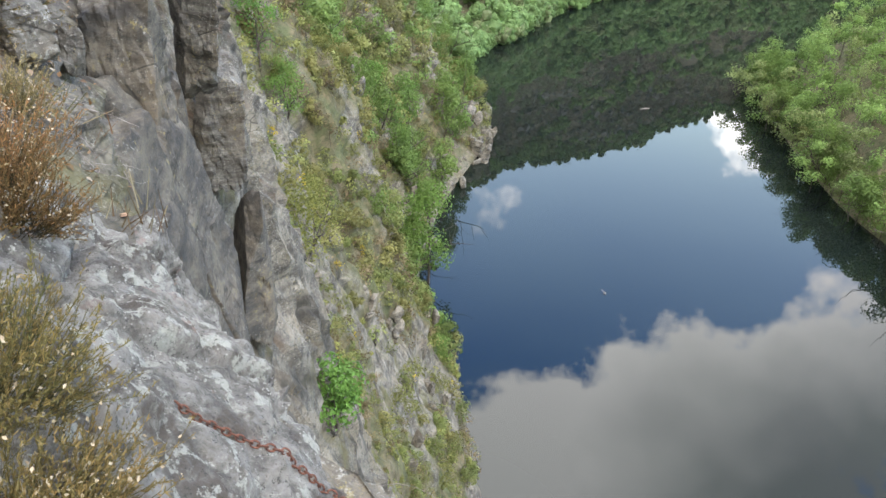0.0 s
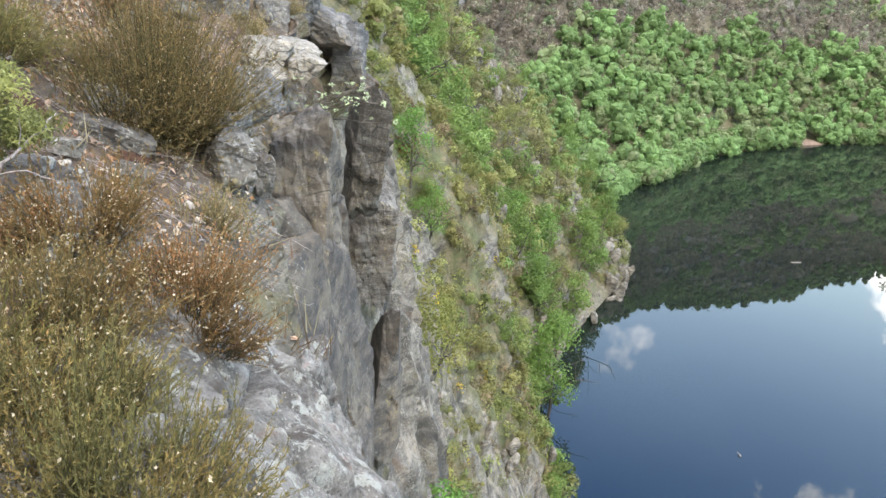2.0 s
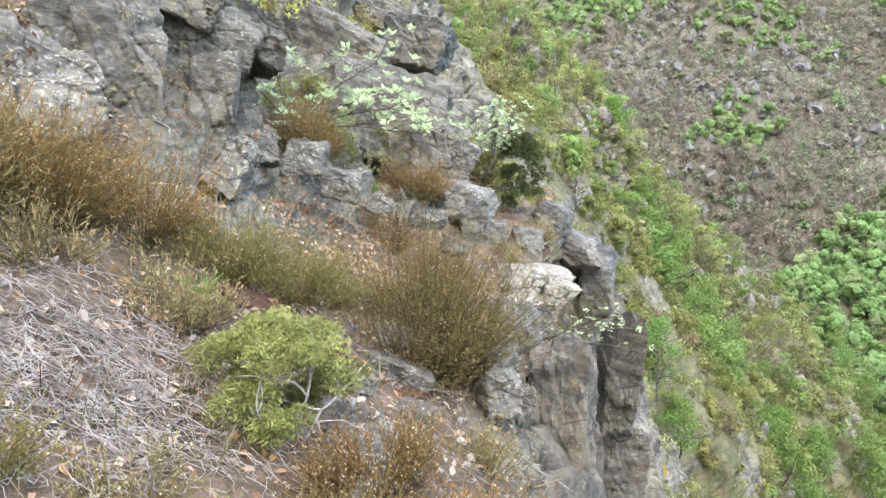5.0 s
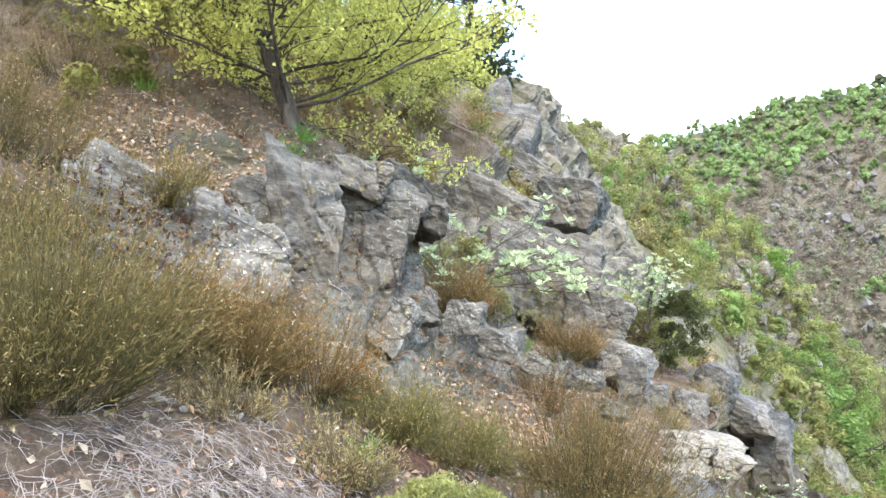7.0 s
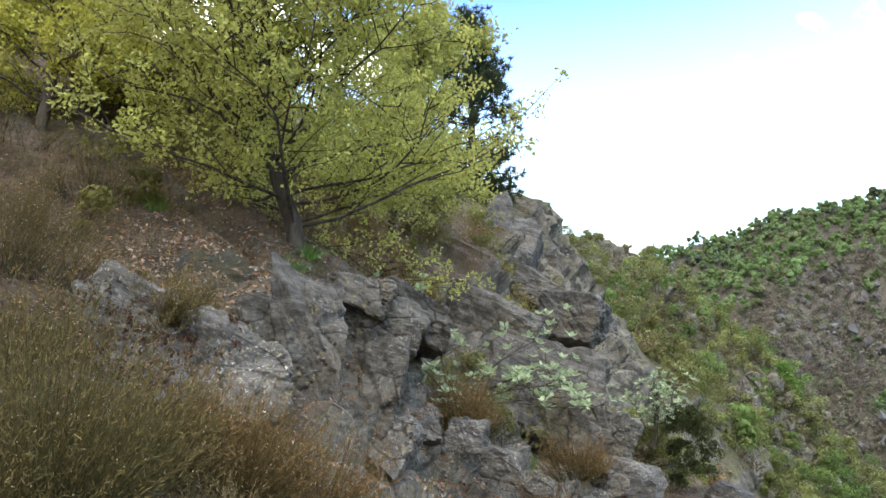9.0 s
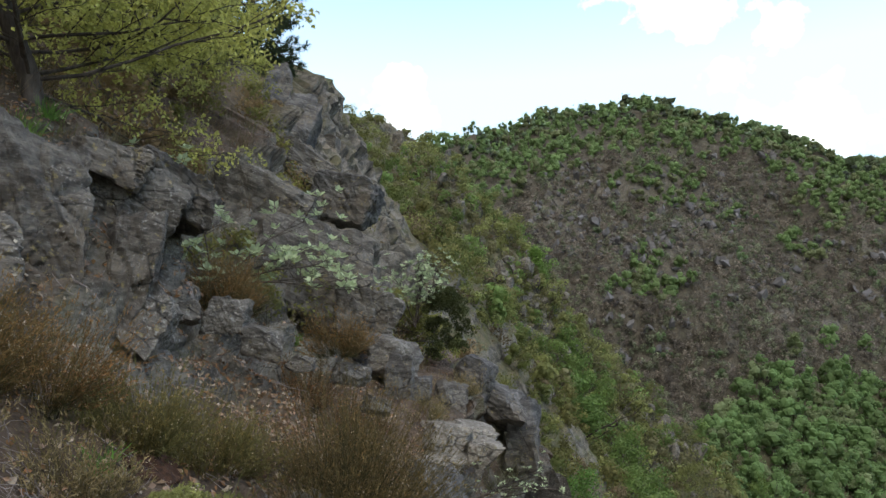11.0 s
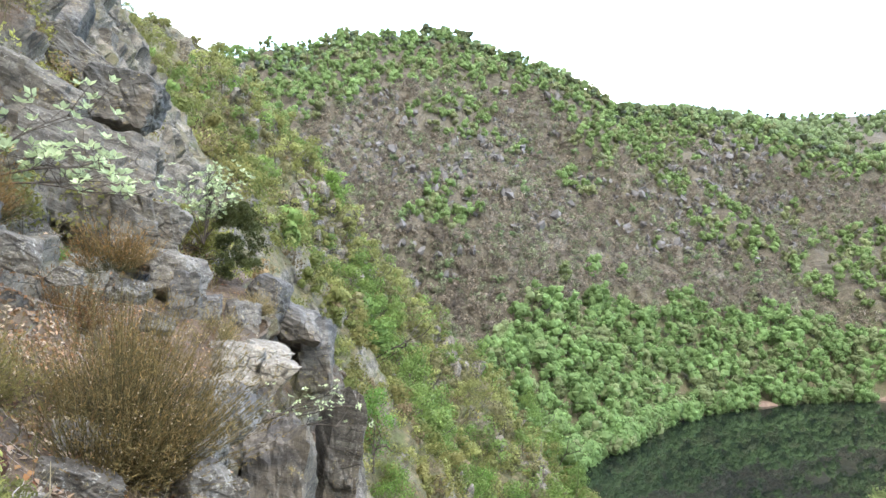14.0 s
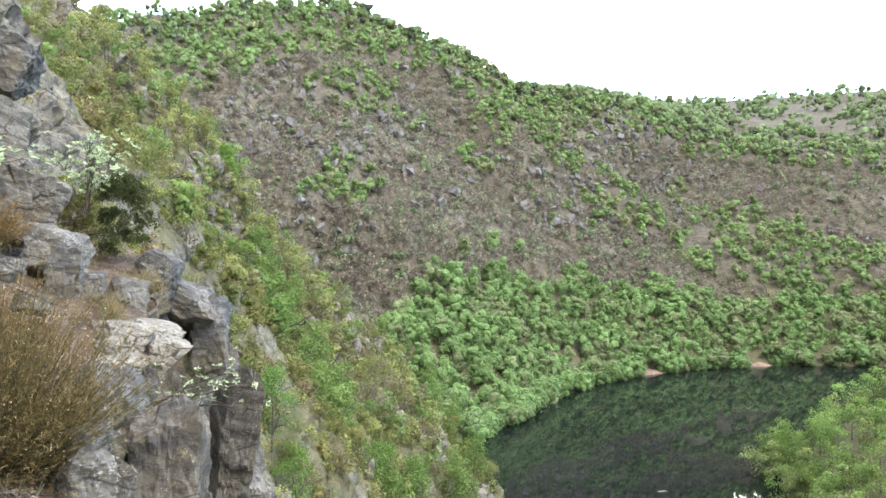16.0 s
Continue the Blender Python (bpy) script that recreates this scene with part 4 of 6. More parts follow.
# trees standing on the plateau behind the crest
i = fg.integers(SHORE_ROW[21], SHORE_ROW[26], 1300)
lo = int(np.searchsorted(WEST_SHARE, 5.0))
k = lo + (11.9 * fg.random(1300) ** 1.2).astype(int)
a, b = fg.random((2, 1300, 1))
s10 = (WEST[i, k] * (1 - a) + WEST[i + 1, k] * a) * (1 - b) + (WEST[i, k + 1] * (1 - a) + WEST[i + 1, k + 1] * a) * b - np.array((0, 0, 0.6))
canopy("plateau_woods", "light green woods on the plateau", s10, fg.uniform(6, 11, len(s10)), fg.uniform(3.6, 6.0, len(s10)),
      mixed_tints(s10, fg, (0.19, 0.27, 0.135), (0.08, 0.11, 0.07), 0.85), 40, 0.8, fg, 4)

# grey outcrops breaking through the dry slope
so = pick_ground(520, (main & (bare > 0.25) & (WS < 4.9) & (WS > 2.2)).astype(float), 3.2, fg) - np.array((0, 0, 0.7))
h = Heap()
for p in so:
    for _ in range(4):
        size = fg.uniform(0.6, 1.7) * np.array((1.2, 0.9, 1.3)) * fg.uniform(0.6, 1.4, 3)
        turn = np.array(Euler((fg.normal() * 0.35, fg.normal() * 0.35 + 0.4, fg.random() * 6.28)).to_matrix())
        v = (ORB[0] * fg.uniform(0.3, 1.35, (12, 1)) * size) @ turn.T + p + fg.normal(size=3) * (1.6, 1.6, 1.2)
        h.add(v, ORB[1], np.array((0.165, 0.158, 0.155)) * fg.uniform(0.55, 1.15))
OUTCROP = Shade("far_outcrop", 0.92)
OUTCROP.colour(OUTCROP.mix(OUTCROP.ramp(OUTCROP.noise(0.9, 6, 0.7), 0.4, 0.65, 0, 0.7), OUTCROP.attribute("tint", "Color"), (0.09, 0.085, 0.08)))
tagged(new("outcrops", h.mesh("outcrops", OUTCROP.mat)), "grey broken rock outcrops on the far slope", "rock outcrop", kind="stuff")


# ---- single marks along the water ----
def cypress(at, height, radius, seed, label):
    """A dark narrow conifer."""
    g = np.random.default_rng(seed)
    tree = thing("cypress", label, "tree", at=at)
    n = 900
    z = g.random(n)
    a, r = g.random(n) * 6.28, radius * np.sqrt(np.clip(1.02 - z, 0, 1)) * (0.45 + 0.55 * g.random(n))
    c = np.stack([np.cos(a) * r, np.sin(a) * r, 0.3 + z * height], 1)
    h, w = Heap(), Heap()
    v, f = leaf_arrays(c, unit(c * (1, 1, 0) + 0.4 * scatter_dirs(n, g)), 0.6, 0.35, g)
    h.add(v, f, np.repeat(np.array(DARK) * g.uniform(0.7, 1.3, (n, 1)), 4, 0))
    w.add(*tube(((0, 0, -0.6), (0, 0, height * 0.8)), (0.16, 0.04), 6))
    part("crown", h.mesh("crown", LEAVES), tree)
    part("trunk", w.mesh("trunk", BARK, True), tree)


cypress((95.5, 249.5, 6.4), 9.5, 1.5, 131, "tall dark cypress standing among the shore trees")
for k, (x, y, z, size) in enumerate(((27.8, 207.0, 6.6, 5.0), (12.6, 174.5, 3.2, 4.5), (138.9, 255.0, 10.0, 4.5))):
    broadleaf(141 + k, size, 2.0, (0.46, 0.48, 0.30), 900, 0.34, "small pale blossoming tree at the forest's edge", 0.1, 14, 0.1).location = (x, y, z)
broadleaf(151, 8.0, 2.3, (0.17, 0.31, 0.06), 2200, 0.32, "lone round green tree on the rocky slope", 0.14, 20, 0.1).location = (-31.9, 102.5, 47.2)


SINGLE = (
    (-1.5, 65.5, -0.3, 11.0, 3.3, 0), (-1.9, 9.9, 32.5, 1.3, 0.62, 0), (-5.3, 24.6, 27.6, 2.6, 1.7, 1), (-0.2, 45.0, 5.6, 2.4, 1.2, 0), (-7.9, 87.0, 11.0, 6.5, 2.6, 0),
    (-4.4, 92.0, 8.0, 5.5, 2.3, 0), (-8.5, 37.6, 28.6, 2.8, 1.3, 0), (-9.6, 37.8, 31.8, 3.6, 1.5, 0), (1.8, 101.8, 4.8, 3.2, 1.6, 0), (-11.1, 95.8, 17.2, 3.6, 1.9, 0), (-6.2, 30.0, 26.5, 1.8, 1.1, 1),
)
for k, (x, y, z, high, wide, hue) in enumerate(SINGLE):
    broadleaf(171 + k, high, wide, ((0.125, 0.24, 0.05), (0.20, 0.21, 0.055))[hue], 2600 if high > 5 else 1500, 0.055 + 0.026 * high,
              ("round fresh green tree growing from the bank", "low yellow-green bush spreading over the cliff")[hue], 0.04 + 0.01 * high, 20, 0.06).location = (x, y, z)


def driftwood(x, y, length, turn, seed):
    g = np.random.default_rng(seed)
    log = thing("driftwood", "bleached driftwood log floating on dark water", "driftwood", "floating driftwood", (x, y, 0))
    log.rotation_euler = (0, 0, radians(turn))
    t = np.linspace(-0.5, 0.5, 7)
    w, k = Heap(), Heap()
    w.add(*tube(np.stack([t * length, 0.05 * np.sin(t * 5), 0.05 + 0.02 * np.cos(t * 7)], 1), 0.11 * (1 - 0.5 * np.abs(t)), 8))
    part("stem", w.mesh("stem", DEADWOOD, True), log)
    k.add(*tube(((0.1 * length, 0, 0.06), (0.2 * length, 0.2, 0.16), (0.28 * length, 0.42, 0.22)), (0.05, 0.035, 0.015), 6))
    part("branch_stub", k.mesh("branch_stub", DEADWOOD, True), log)


driftwood(35.0, 121.3, 1.7, 8, 161)
driftwood(16.9, 63.4, 0.22, 50, 162)


def beach(x, y, rx, ry, turn, seed):
    """A low tongue of bare sandy soil at the water's edge."""
    v, f = np.zeros((0, 3)), None
    n, m = 40, 8
    a = np.linspace(0, 2 * np.pi, n + 1)[:-1]
    rings = np.linspace(1, 0, m)
    p = np.stack([np.outer(rings, np.cos(a)) * rx, np.outer(rings, np.sin(a)) * ry, np.outer((1 - rings) ** 0.7, np.ones(n)) * 1.5 - 0.12], -1).reshape(-1, 3)
    p *= (1 + 0.14 * lump(p + seed, 0.3, seed, 3))[:, None]
    i = np.arange(n * m).reshape(m, n)
    j = np.roll(i, -1, 1)
    f = np.stack([i[:-1], j[:-1], j[1:], i[1:]], -1).reshape(-1, 4)
    ob = new("beach", mesh_from("beach", p, f, SAND, True))
    ob.matrix_basis = pose(x, y, 0, 0, 0, turn)
    tagged(ob, "bare reddish sandy bank at the waterline", "beach", kind="structure")


SAND = Shade("sandy_soil", 0.95)
SAND.colour(SAND.mix(SAND.ramp(SAND.noise(0.8, 6, 0.7), 0.35, 0.65), (0.15, 0.105, 0.08), (0.26, 0.19, 0.145))).bump(SAND.noise(3, 5, 0.7), 0.6, 0.1)
SAND = SAND.mat
beach(101.5, 243.0, 6.0, 4.0, 5, 171)
beach(62.0, 228.0, 7.0, 2.2, 22, 172)

# light young trees over the near bank
s11 = pick_ground(850, near_bank * (far > 45) * (station > 12.5) * (WS > 1.35) * (0.25 + grassy) * (1 + 2.0 * (far > 80)), 1.8, fg)
tall11 = np.clip(np.hypot(s11[:, 0], s11[:, 1]) / 90, 0.6, 1.2)
woods("bank_woods", "light yellow-green young trees on the near bank", s11, fg.uniform(2.4, 5.2, len(s11)) * tall11, fg.uniform(1.2, 2.2, len(s11)) * tall11,
      mixed_tints(s11, fg, (0.245, 0.265, 0.10), np.where(fg.random((len(s11), 1)) < 0.6, np.array((0.165, 0.265, 0.08)), np.array((0.19, 0.178, 0.10))), 0.5, 0.16), 300, 0.30, fg)

# crags standing out of the near bank
sb = pick_ground(230, near_bank * (rocky > 0.4) * (far > 14) * (far < 150) * ((WS < 2.1) | (far > 85)), 1.6, fg)
sb = np.concatenate([sb, along_shore(WEST, SHORE_ROW[14], SHORE_ROW[19], 45, (0.2, 2.2), fg) - np.array((0, 0, 0.4))])

# ---- the ledge, walls and boulders near the eye ----
from mathutils.bvhtree import BVHTree

window = WEST[SHORE_ROW[1]:SHORE_ROW[11]]
soil_tree = BVHTree.FromPolygons([Vector(p) for p in window.reshape(-1, 3)], grid_faces(*window.shape[:2]).tolist())


def ground(x, y, default=41.0):
    hit = soil_tree.ray_cast(Vector((x, y, 70)), Vector((0, 0, -1)))
    return hit[0].z if hit[0] else default


def ground_tilt(x, y):
    hit = soil_tree.ray_cast(Vector((x, y, 70)), Vector((0, 0, -1)))
    n = np.array(hit[1]) if hit[0] else np.array((0, 0, 1.0))
    return n if n[2] > 0 else -n


def ball(levels):
    bm = bmesh.new()
    bmesh.ops.create_icosphere(bm, subdivisions=levels, radius=1)
    v, f = np.array([p.co[:] for p in bm.verts]), np.array([[q.index for q in p.verts] for p in bm.faces])
    bm.free()
    return v, f


BALLS = {k: ball(k) for k in (2, 4, 5, 6)}


def stone_mesh(size, seed, material, levels=4, cuts=6, rough=0.018, square=0.1):
    """A broken block: flat faces split along joints, with chipped edges and stepped bedding."""
    g = np.random.default_rng(seed)
    d, f = BALLS[levels]
    box = np.concatenate([np.eye(3), -np.eye(3)]) + g.normal(size=(6, 3)) * square * 1.3
    planes = np.concatenate([unit(box), scatter_dirs(cuts, g)])
    reach = np.concatenate([g.uniform(0.72, 1.0, 6), g.uniform(0.80, 1.2, cuts)])
    along = d @ planes.T
    r = np.where(along > 0.05, reach / np.maximum(along, 0.05), 9).min(1)
    p = d * r[:, None]
    p = p / np.abs(p).max(0) * np.array(size) / 2
    big_side = max(size)
    steps = blocks(p + seed * 3.1, 3.2 / big_side, seed, BED, (1, 1, 2.4)) - 0.5
    chips = blocks(p + seed * 1.7, 9.0 / big_side, seed + 5, BED, (1, 1, 2)) - 0.5
    p += unit(p) * (lump(p + seed, 3.0 / big_side, seed, 6, 0.62) * rough * 2.0 + steps * rough * 2.8 + chips * rough * 1.6)[:, None] * min(big_side, 1.4)
    return mesh_from("stone", p, f, material, False)


def boulder(name, label, at, size, turn, seed, material, levels=4, square=0.1, rough=0.018, group="boulders on the slope"):
    ob = new(name, stone_mesh(size, seed, material, levels, 6, rough, square))
    ob.matrix_basis = pose(*at, *turn)
    return tagged(ob, label, "rock", group)


LOOKS = {"p": (ROCK_GREY, "pale grey schist block spotted with lichen"), "g": (ROCK, "grey fractured schist block in the slope"),
         "d": (ROCK_DARK, "dark squared schist block at the cliff edge"), "f": (ROCK_FACE, "tall tan-streaked schist face of the cliff"),
         "c": (ROCK_CREAM, "flat cream-coloured stone lying in the soil")}
def crags(spots, gen):
    """Broken ribs of schist set into the bank, steeply bedded."""
    verts, faces, count = [], [], 0
    for k, p in enumerate(spots):
        span = 0.5 + 1.1 * smoothstep(15, 100, np.hypot(p[0], p[1]))
        for _ in range(3):
            me = stone_mesh(gen.uniform(0.5, 1.4, 3) * span * np.array((0.8, 1.1, 1.7)), int(gen.integers(900)), ROCK_CRAG, 2, 9, 0.05, 0.2)
            v = np.zeros(len(me.vertices) * 3)
            me.vertices.foreach_get("co", v)
            f = np.zeros(len(me.loops), np.int32)
            me.loops.foreach_get("vertex_index", f)
            turn = np.array(Euler((gen.normal() * 0.2, 0.35 + gen.normal() * 0.2, gen.normal() * 0.6)).to_matrix())
            verts.append(v.reshape(-1, 3) @ turn.T + p + gen.normal(size=3) * span * 0.6)
            faces.append(f.reshape(-1, 3) + count)
            count += len(v) // 3
            bpy.data.meshes.remove(me)
    ob = new("crags", mesh_from("crags", np.concatenate(verts), np.concatenate(faces), ROCK_CRAG))
    return tagged(ob, "grey broken schist ribs standing out of the bank", "rock outcrop", kind="stuff")


crags(sb, fg)

# x, y, z, width, depth, height, lean, heading, look
SLAB_AND_WALL = (
    (-3.60, 1.80, 42.66, 1.5, 1.25, 0.90, 17, 60, "p", 6),
    (-3.79, 2.16, 43.12, 0.26, 0.4, 0.28, 8, 56, "g", 4),
    (-3.69, 2.55, 42.90, 0.58, 1.0, 1.15, 4, 52, "g", 6),
    (-3.44, 2.88, 42.70, 0.38, 0.8, 0.9, 12, 48, "g", 5),
    (-3.26, 2.87, 42.49, 0.3, 0.5, 0.5, 22, 47, "p", 5),
    (-3.67, 3.46, 43.26, 0.62, 0.9, 0.34, 24, 45, "d", 5),
    (-3.83, 3.10, 43.40, 0.7, 0.9, 0.35, 20, 48, "g", 5),
)
FOOT_OF_WALL = (
    (-3.32, 3.57, 42.48, 0.34, 0.32, 0.27, 5, 40, "p", 5),
    (-3.48, 3.35, 42.51, 0.22, 0.25, 0.2, 10, 42, "g", 4),
    (-3.19, 3.74, 42.32, 0.3, 0.3, 0.22, 15, 38, "g", 4),
    (-5.17, 7.05, 43.05, 1.6, 1.6, 1.4, 22, 36, "g", 5),
    (-5.72, 7.0, 43.72, 1.6, 1.8, 1.2, 24, 36, "g", 5),
    (-4.31, 7.06, 42.66, 0.9, 1.0, 0.8, 22, 32, "g", 5),
    (-7.24, 10.16, 45.11, 1.90, 2.00, 0.86, 25, 34, "g", 5),
)
CRAG = (
    (-10.52, 13.36, 48.00, 0.89, 2.50, 2.07, 10, 37, "d", 4),
    (-9.84, 13.03, 46.90, 1.13, 2.50, 2.07, 15, 36, "d", 5),
    (-10.94, 16.00, 47.13, 1.54, 2.50, 1.60, 20, 34, "g", 4),
)
WEDGED = (
    (-3.71, 3.08, 43.18, 0.75, 0.6, 0.62, 12, 48, "g", 5),
    (-5.30, 8.13, 44.20, 1.1, 1.0, 0.7, 15, 38, "d", 5),
    (-3.67, 2.18, 43.07, 0.3, 0.4, 0.4, 10, 55, "g", 4),
)
SOIL_STONES = (
    (-1.98, 2.52, 41.45, 0.36, 0.30, 0.20, 18, 35, "g", 5), (-1.90, 2.18, 41.50, 0.14, 0.12, 0.07, 10, 60, "c", 4), (-1.74, 2.32, 41.38, 0.18, 0.12, 0.08, 15, 20, "p", 4),
    (-3.02, 3.95, 42.18, 0.22, 0.18, 0.13, 10, 20, "p", 4), (-2.80, 4.55, 41.86, 0.20, 0.26, 0.15, 15, 50, "g", 4), (-3.28, 5.0, 42.06, 0.34, 0.3, 0.2, 12, 35, "p", 4),
)
RIM_BLOCKS = (
    (-4.43, 6.92, 42.54, 0.71, 0.80, 0.64, 20, 31, "g", 4),
    (-3.91, 6.83, 42.12, 0.69, 0.70, 0.57, 5, 28, "p", 4),
    (-3.75, 6.74, 41.87, 0.37, 0.60, 0.67, 0, 27, "d", 4),
    (-3.59, 6.92, 41.82, 0.30, 0.35, 0.33, 5, 26, "d", 4),
    (-3.49, 7.36, 41.67, 0.43, 0.50, 0.54, 10, 24, "g", 4),
    (-3.07, 6.31, 41.44, 0.43, 0.50, 0.30, 5, 24, "c", 4),
    (-2.79, 6.42, 41.40, 0.43, 0.50, 0.29, 10, 22, "c", 4),
    (-2.73, 5.62, 41.30, 0.39, 0.40, 0.24, 0, 24, "c", 4),
)
OUTER_RIM = (
    (-3.79, 8.84, 41.80, 0.62, 0.90, 0.62, 25, 22, "d", 4),
    (-3.52, 9.23, 41.45, 0.67, 0.90, 0.76, 25, 20, "d", 4),
    (-3.39, 9.57, 40.92, 0.53, 1.00, 1.31, 5, 18, "d", 4),
    (-2.15, 2.87, 41.44, 0.38, 0.45, 0.31, 25, 33, "p", 5),
    (-1.83, 3.20, 41.28, 0.25, 0.50, 0.43, 5, 26, "p", 5),
    (-1.97, 3.85, 41.40, 0.32, 0.50, 0.32, -10, 24, "d", 5),
    (-1.80, 3.54, 41.08, 0.14, 0.35, 0.26, 0, 24, "g", 4),
    (-2.09, 4.04, 41.47, 0.35, 0.50, 0.19, 20, 25, "p", 4),
)
CLIFF_BLOCKS = (
    (-2.04, 4.61, 40.62, 0.60, 1.20, 1.34, 3, 21, "f", 5),
    (-2.11, 6.26, 40.46, 0.42, 1.20, 1.67, 5, 17, "g", 5),
    (-2.82, 5.86, 41.45, 0.47, 0.60, 0.32, 15, 24, "c", 4),
    (-2.49, 5.83, 41.37, 0.37, 0.50, 0.26, 15, 21, "c", 4),
    (-2.18, 5.27, 39.56, 0.70, 1.80, 1.97, -3, 22, "f", 5),
    (-2.64, 8.24, 39.19, 0.58, 1.60, 1.88, 5, 17, "g", 5),
    (-2.24, 7.35, 37.45, 0.57, 1.50, 2.40, 6, 16, "f", 5),
    (-7.66, 3.16, 46.50, 1.99, 1.60, 0.84, 5, 66, "d", 4),
    (-1.69, 2.99, 41.31, 0.23, 0.50, 0.28, 10, 30, "p", 4),
)
for seed, (x, y, z, wide, deep, high, lean, turn, look_key, fine_level) in enumerate(SLAB_AND_WALL + FOOT_OF_WALL + WEDGED + SOIL_STONES + CRAG + RIM_BLOCKS + OUTER_RIM + CLIFF_BLOCKS):
    mat, text = LOOKS[look_key]
    boulder("boulder", text, (x, y, z), (wide, deep, high), (0, lean, turn), 100 + seed, mat, fine_level, 0.13 if look_key in "dgf" else 0.18)

for y, z, deep, shift, seed in ((3.10, 39.56, 1.25, 0.0, 67), (4.22, 39.60, 1.05, -0.08, 72)):
    boulder("cliff_face", "tall tan-streaked schist face falling from the edge", (-1.80 - 0.1 * (y - 3) + shift, y, z), (1.05, deep, 3.1), (4, -9, 6), seed, ROCK_FACE, 6, 0.07, 0.02, "slabs of the cliff face")

# the lichened ledge at the feet, folding over the edge of the cliff
near_rows = splined(SHORE, COUNTS_W)[:, :2]
edge_line = splined(EDGE, COUNTS_W)
edge_y, edge_x, edge_z = near_rows[:, 1], near_rows[:, 0] - edge_line[:, 0], edge_line[:, 1]


def ledge_mesh():
    ys, ws = np.linspace(0.55, 2.12, 210), np.linspace(-0.7, 0.9, 190)
    ex, ez = np.interp(ys, edge_y, edge_x), np.interp(ys, edge_y, edge_z)
    ex = np.convolve(np.pad(ex, 14, mode="edge"), np.ones(29) / 29, "valid")
    pts = np.zeros((210, 190, 3))
    for i, y in enumerate(ys):
        for j, w in enumerate(ws):
            inland = max(w, 0.0)
            x = ex[i] - inland + 0.02 + (0.22 * -w if w < 0 else 0)
            z = (ez[i] + inland * 0.64 + 0.36 * min(max(inland - 0.15, 0), 0.35) if w > 0 else ez[i] + w * 1.0) + 0.06
            pts[i, j] = (x, y, z)
    rim = np.exp(-(ws / 0.06) ** 2)
    pts[:, :, 2] -= 0.03 * rim[None]
    n = normals(pts)
    flat = pts.reshape(-1, 3)
    bulge = 0.06 * lump(flat, 1.6, 71, 4) + 0.06 * (blocks(flat, 2.2, 72, BED, (1, 1, 1.6)) - 0.5) + 0.032 * (blocks(flat, 6, 73) - 0.5) + 0.010 * (blocks(flat, 16, 75) - 0.5) + 0.016 * lump(flat, 7, 74, 5, 0.6)
    # joints part the ledge into slabs
    q = np.stack([flat[:, 1] * 0.9 - flat[:, 0] * 0.8 + 0.12 * lump(flat, 2.0, 77, 3), flat[:, 0] * 1.1 + flat[:, 1] * 0.5 + 0.10 * lump(flat, 2.4, 78, 3)], 1) / np.array((0.62, 0.7)) + 0.3
    slab = np.floor(q).astype(int)
    gap = np.minimum(q - slab, 1 - (q - slab)).min(1)
    bulge -= 0.045 * np.exp(-(gap / 0.022) ** 2)
    bulge += 0.03 * (hashed(slab[:, 0], slab[:, 1], slab[:, 0] * 0, 79) - 0.5)
    a = smoothstep(0, 0.25, (ys - ys[0])) * smoothstep(0, 0.3, ys[-1] - ys)
    b = smoothstep(0, 0.3, ws[-1] - ws)
    sink = (1 - a[:, None] * b[None]) * 0.14
    flat = flat + n.reshape(-1, 3) * (bulge - sink.reshape(-1))[:, None]
    return flat, grid_faces(210, 190), slab[:, 0] * 100 + slab[:, 1]


ledge = thing("rock_ledge", "pale lichen-crusted schist ledge above the drop", "rock ledge")
ledge_points, ledge_faces, ledge_slab = ledge_mesh()
for key in np.unique(ledge_slab[ledge_faces[:, 0]]):
    faces = ledge_faces[ledge_slab[ledge_faces[:, 0]] == key]
    used, faces = np.unique(faces, return_inverse=True)
    part("slab", mesh_from("slab", ledge_points[used], faces.reshape(-1, 4), ROCK_PALE, False), ledge)

# ---- the rusty chain on the ledge ----
RUSTED = Shade("rusty_iron", 0.85, 0.25)
RUSTED.colour(RUSTED.mix(RUSTED.ramp(RUSTED.noise(90, 5, 0.7), 0.35, 0.65), (0.05, 0.026, 0.02), (0.17, 0.075, 0.05)))
RUSTED = RUSTED.mat
ledge_tree = BVHTree.FromPolygons([Vector(p) for p in ledge_points], ledge_faces.tolist())


def on_ledge(x, y):
    hit = ledge_tree.ray_cast(Vector((x, y, 45)), Vector((0, 0, -1)))
    return Vector((x, y, max(hit[0].z if hit[0] else 0, ground(x, y))))


def link_mesh():
    a = np.linspace(0, 2 * np.pi, 15)[:-1]
    ring = np.stack([np.cos(a) * 0.0112, np.sin(a) * 0.0072, np.zeros(14)], 1)
    out = unit(ring)
    b = np.arange(6) * np.pi / 3
    v = ring[:, None] + 0.0024 * (out[:, None] * np.cos(b)[None, :, None] + np.array((0, 0, 1.0)) * np.sin(b)[None, :, None])
    i = np.arange(84).reshape(14, 6)
    j, k = np.roll(i, -1, 0), np.roll(i, -1, 1)
    f = np.stack([i, j, np.roll(j, -1, 1), k], -1).reshape(-1, 4)
    return mesh_from("link", v.reshape(-1, 3), f, RUSTED, True)


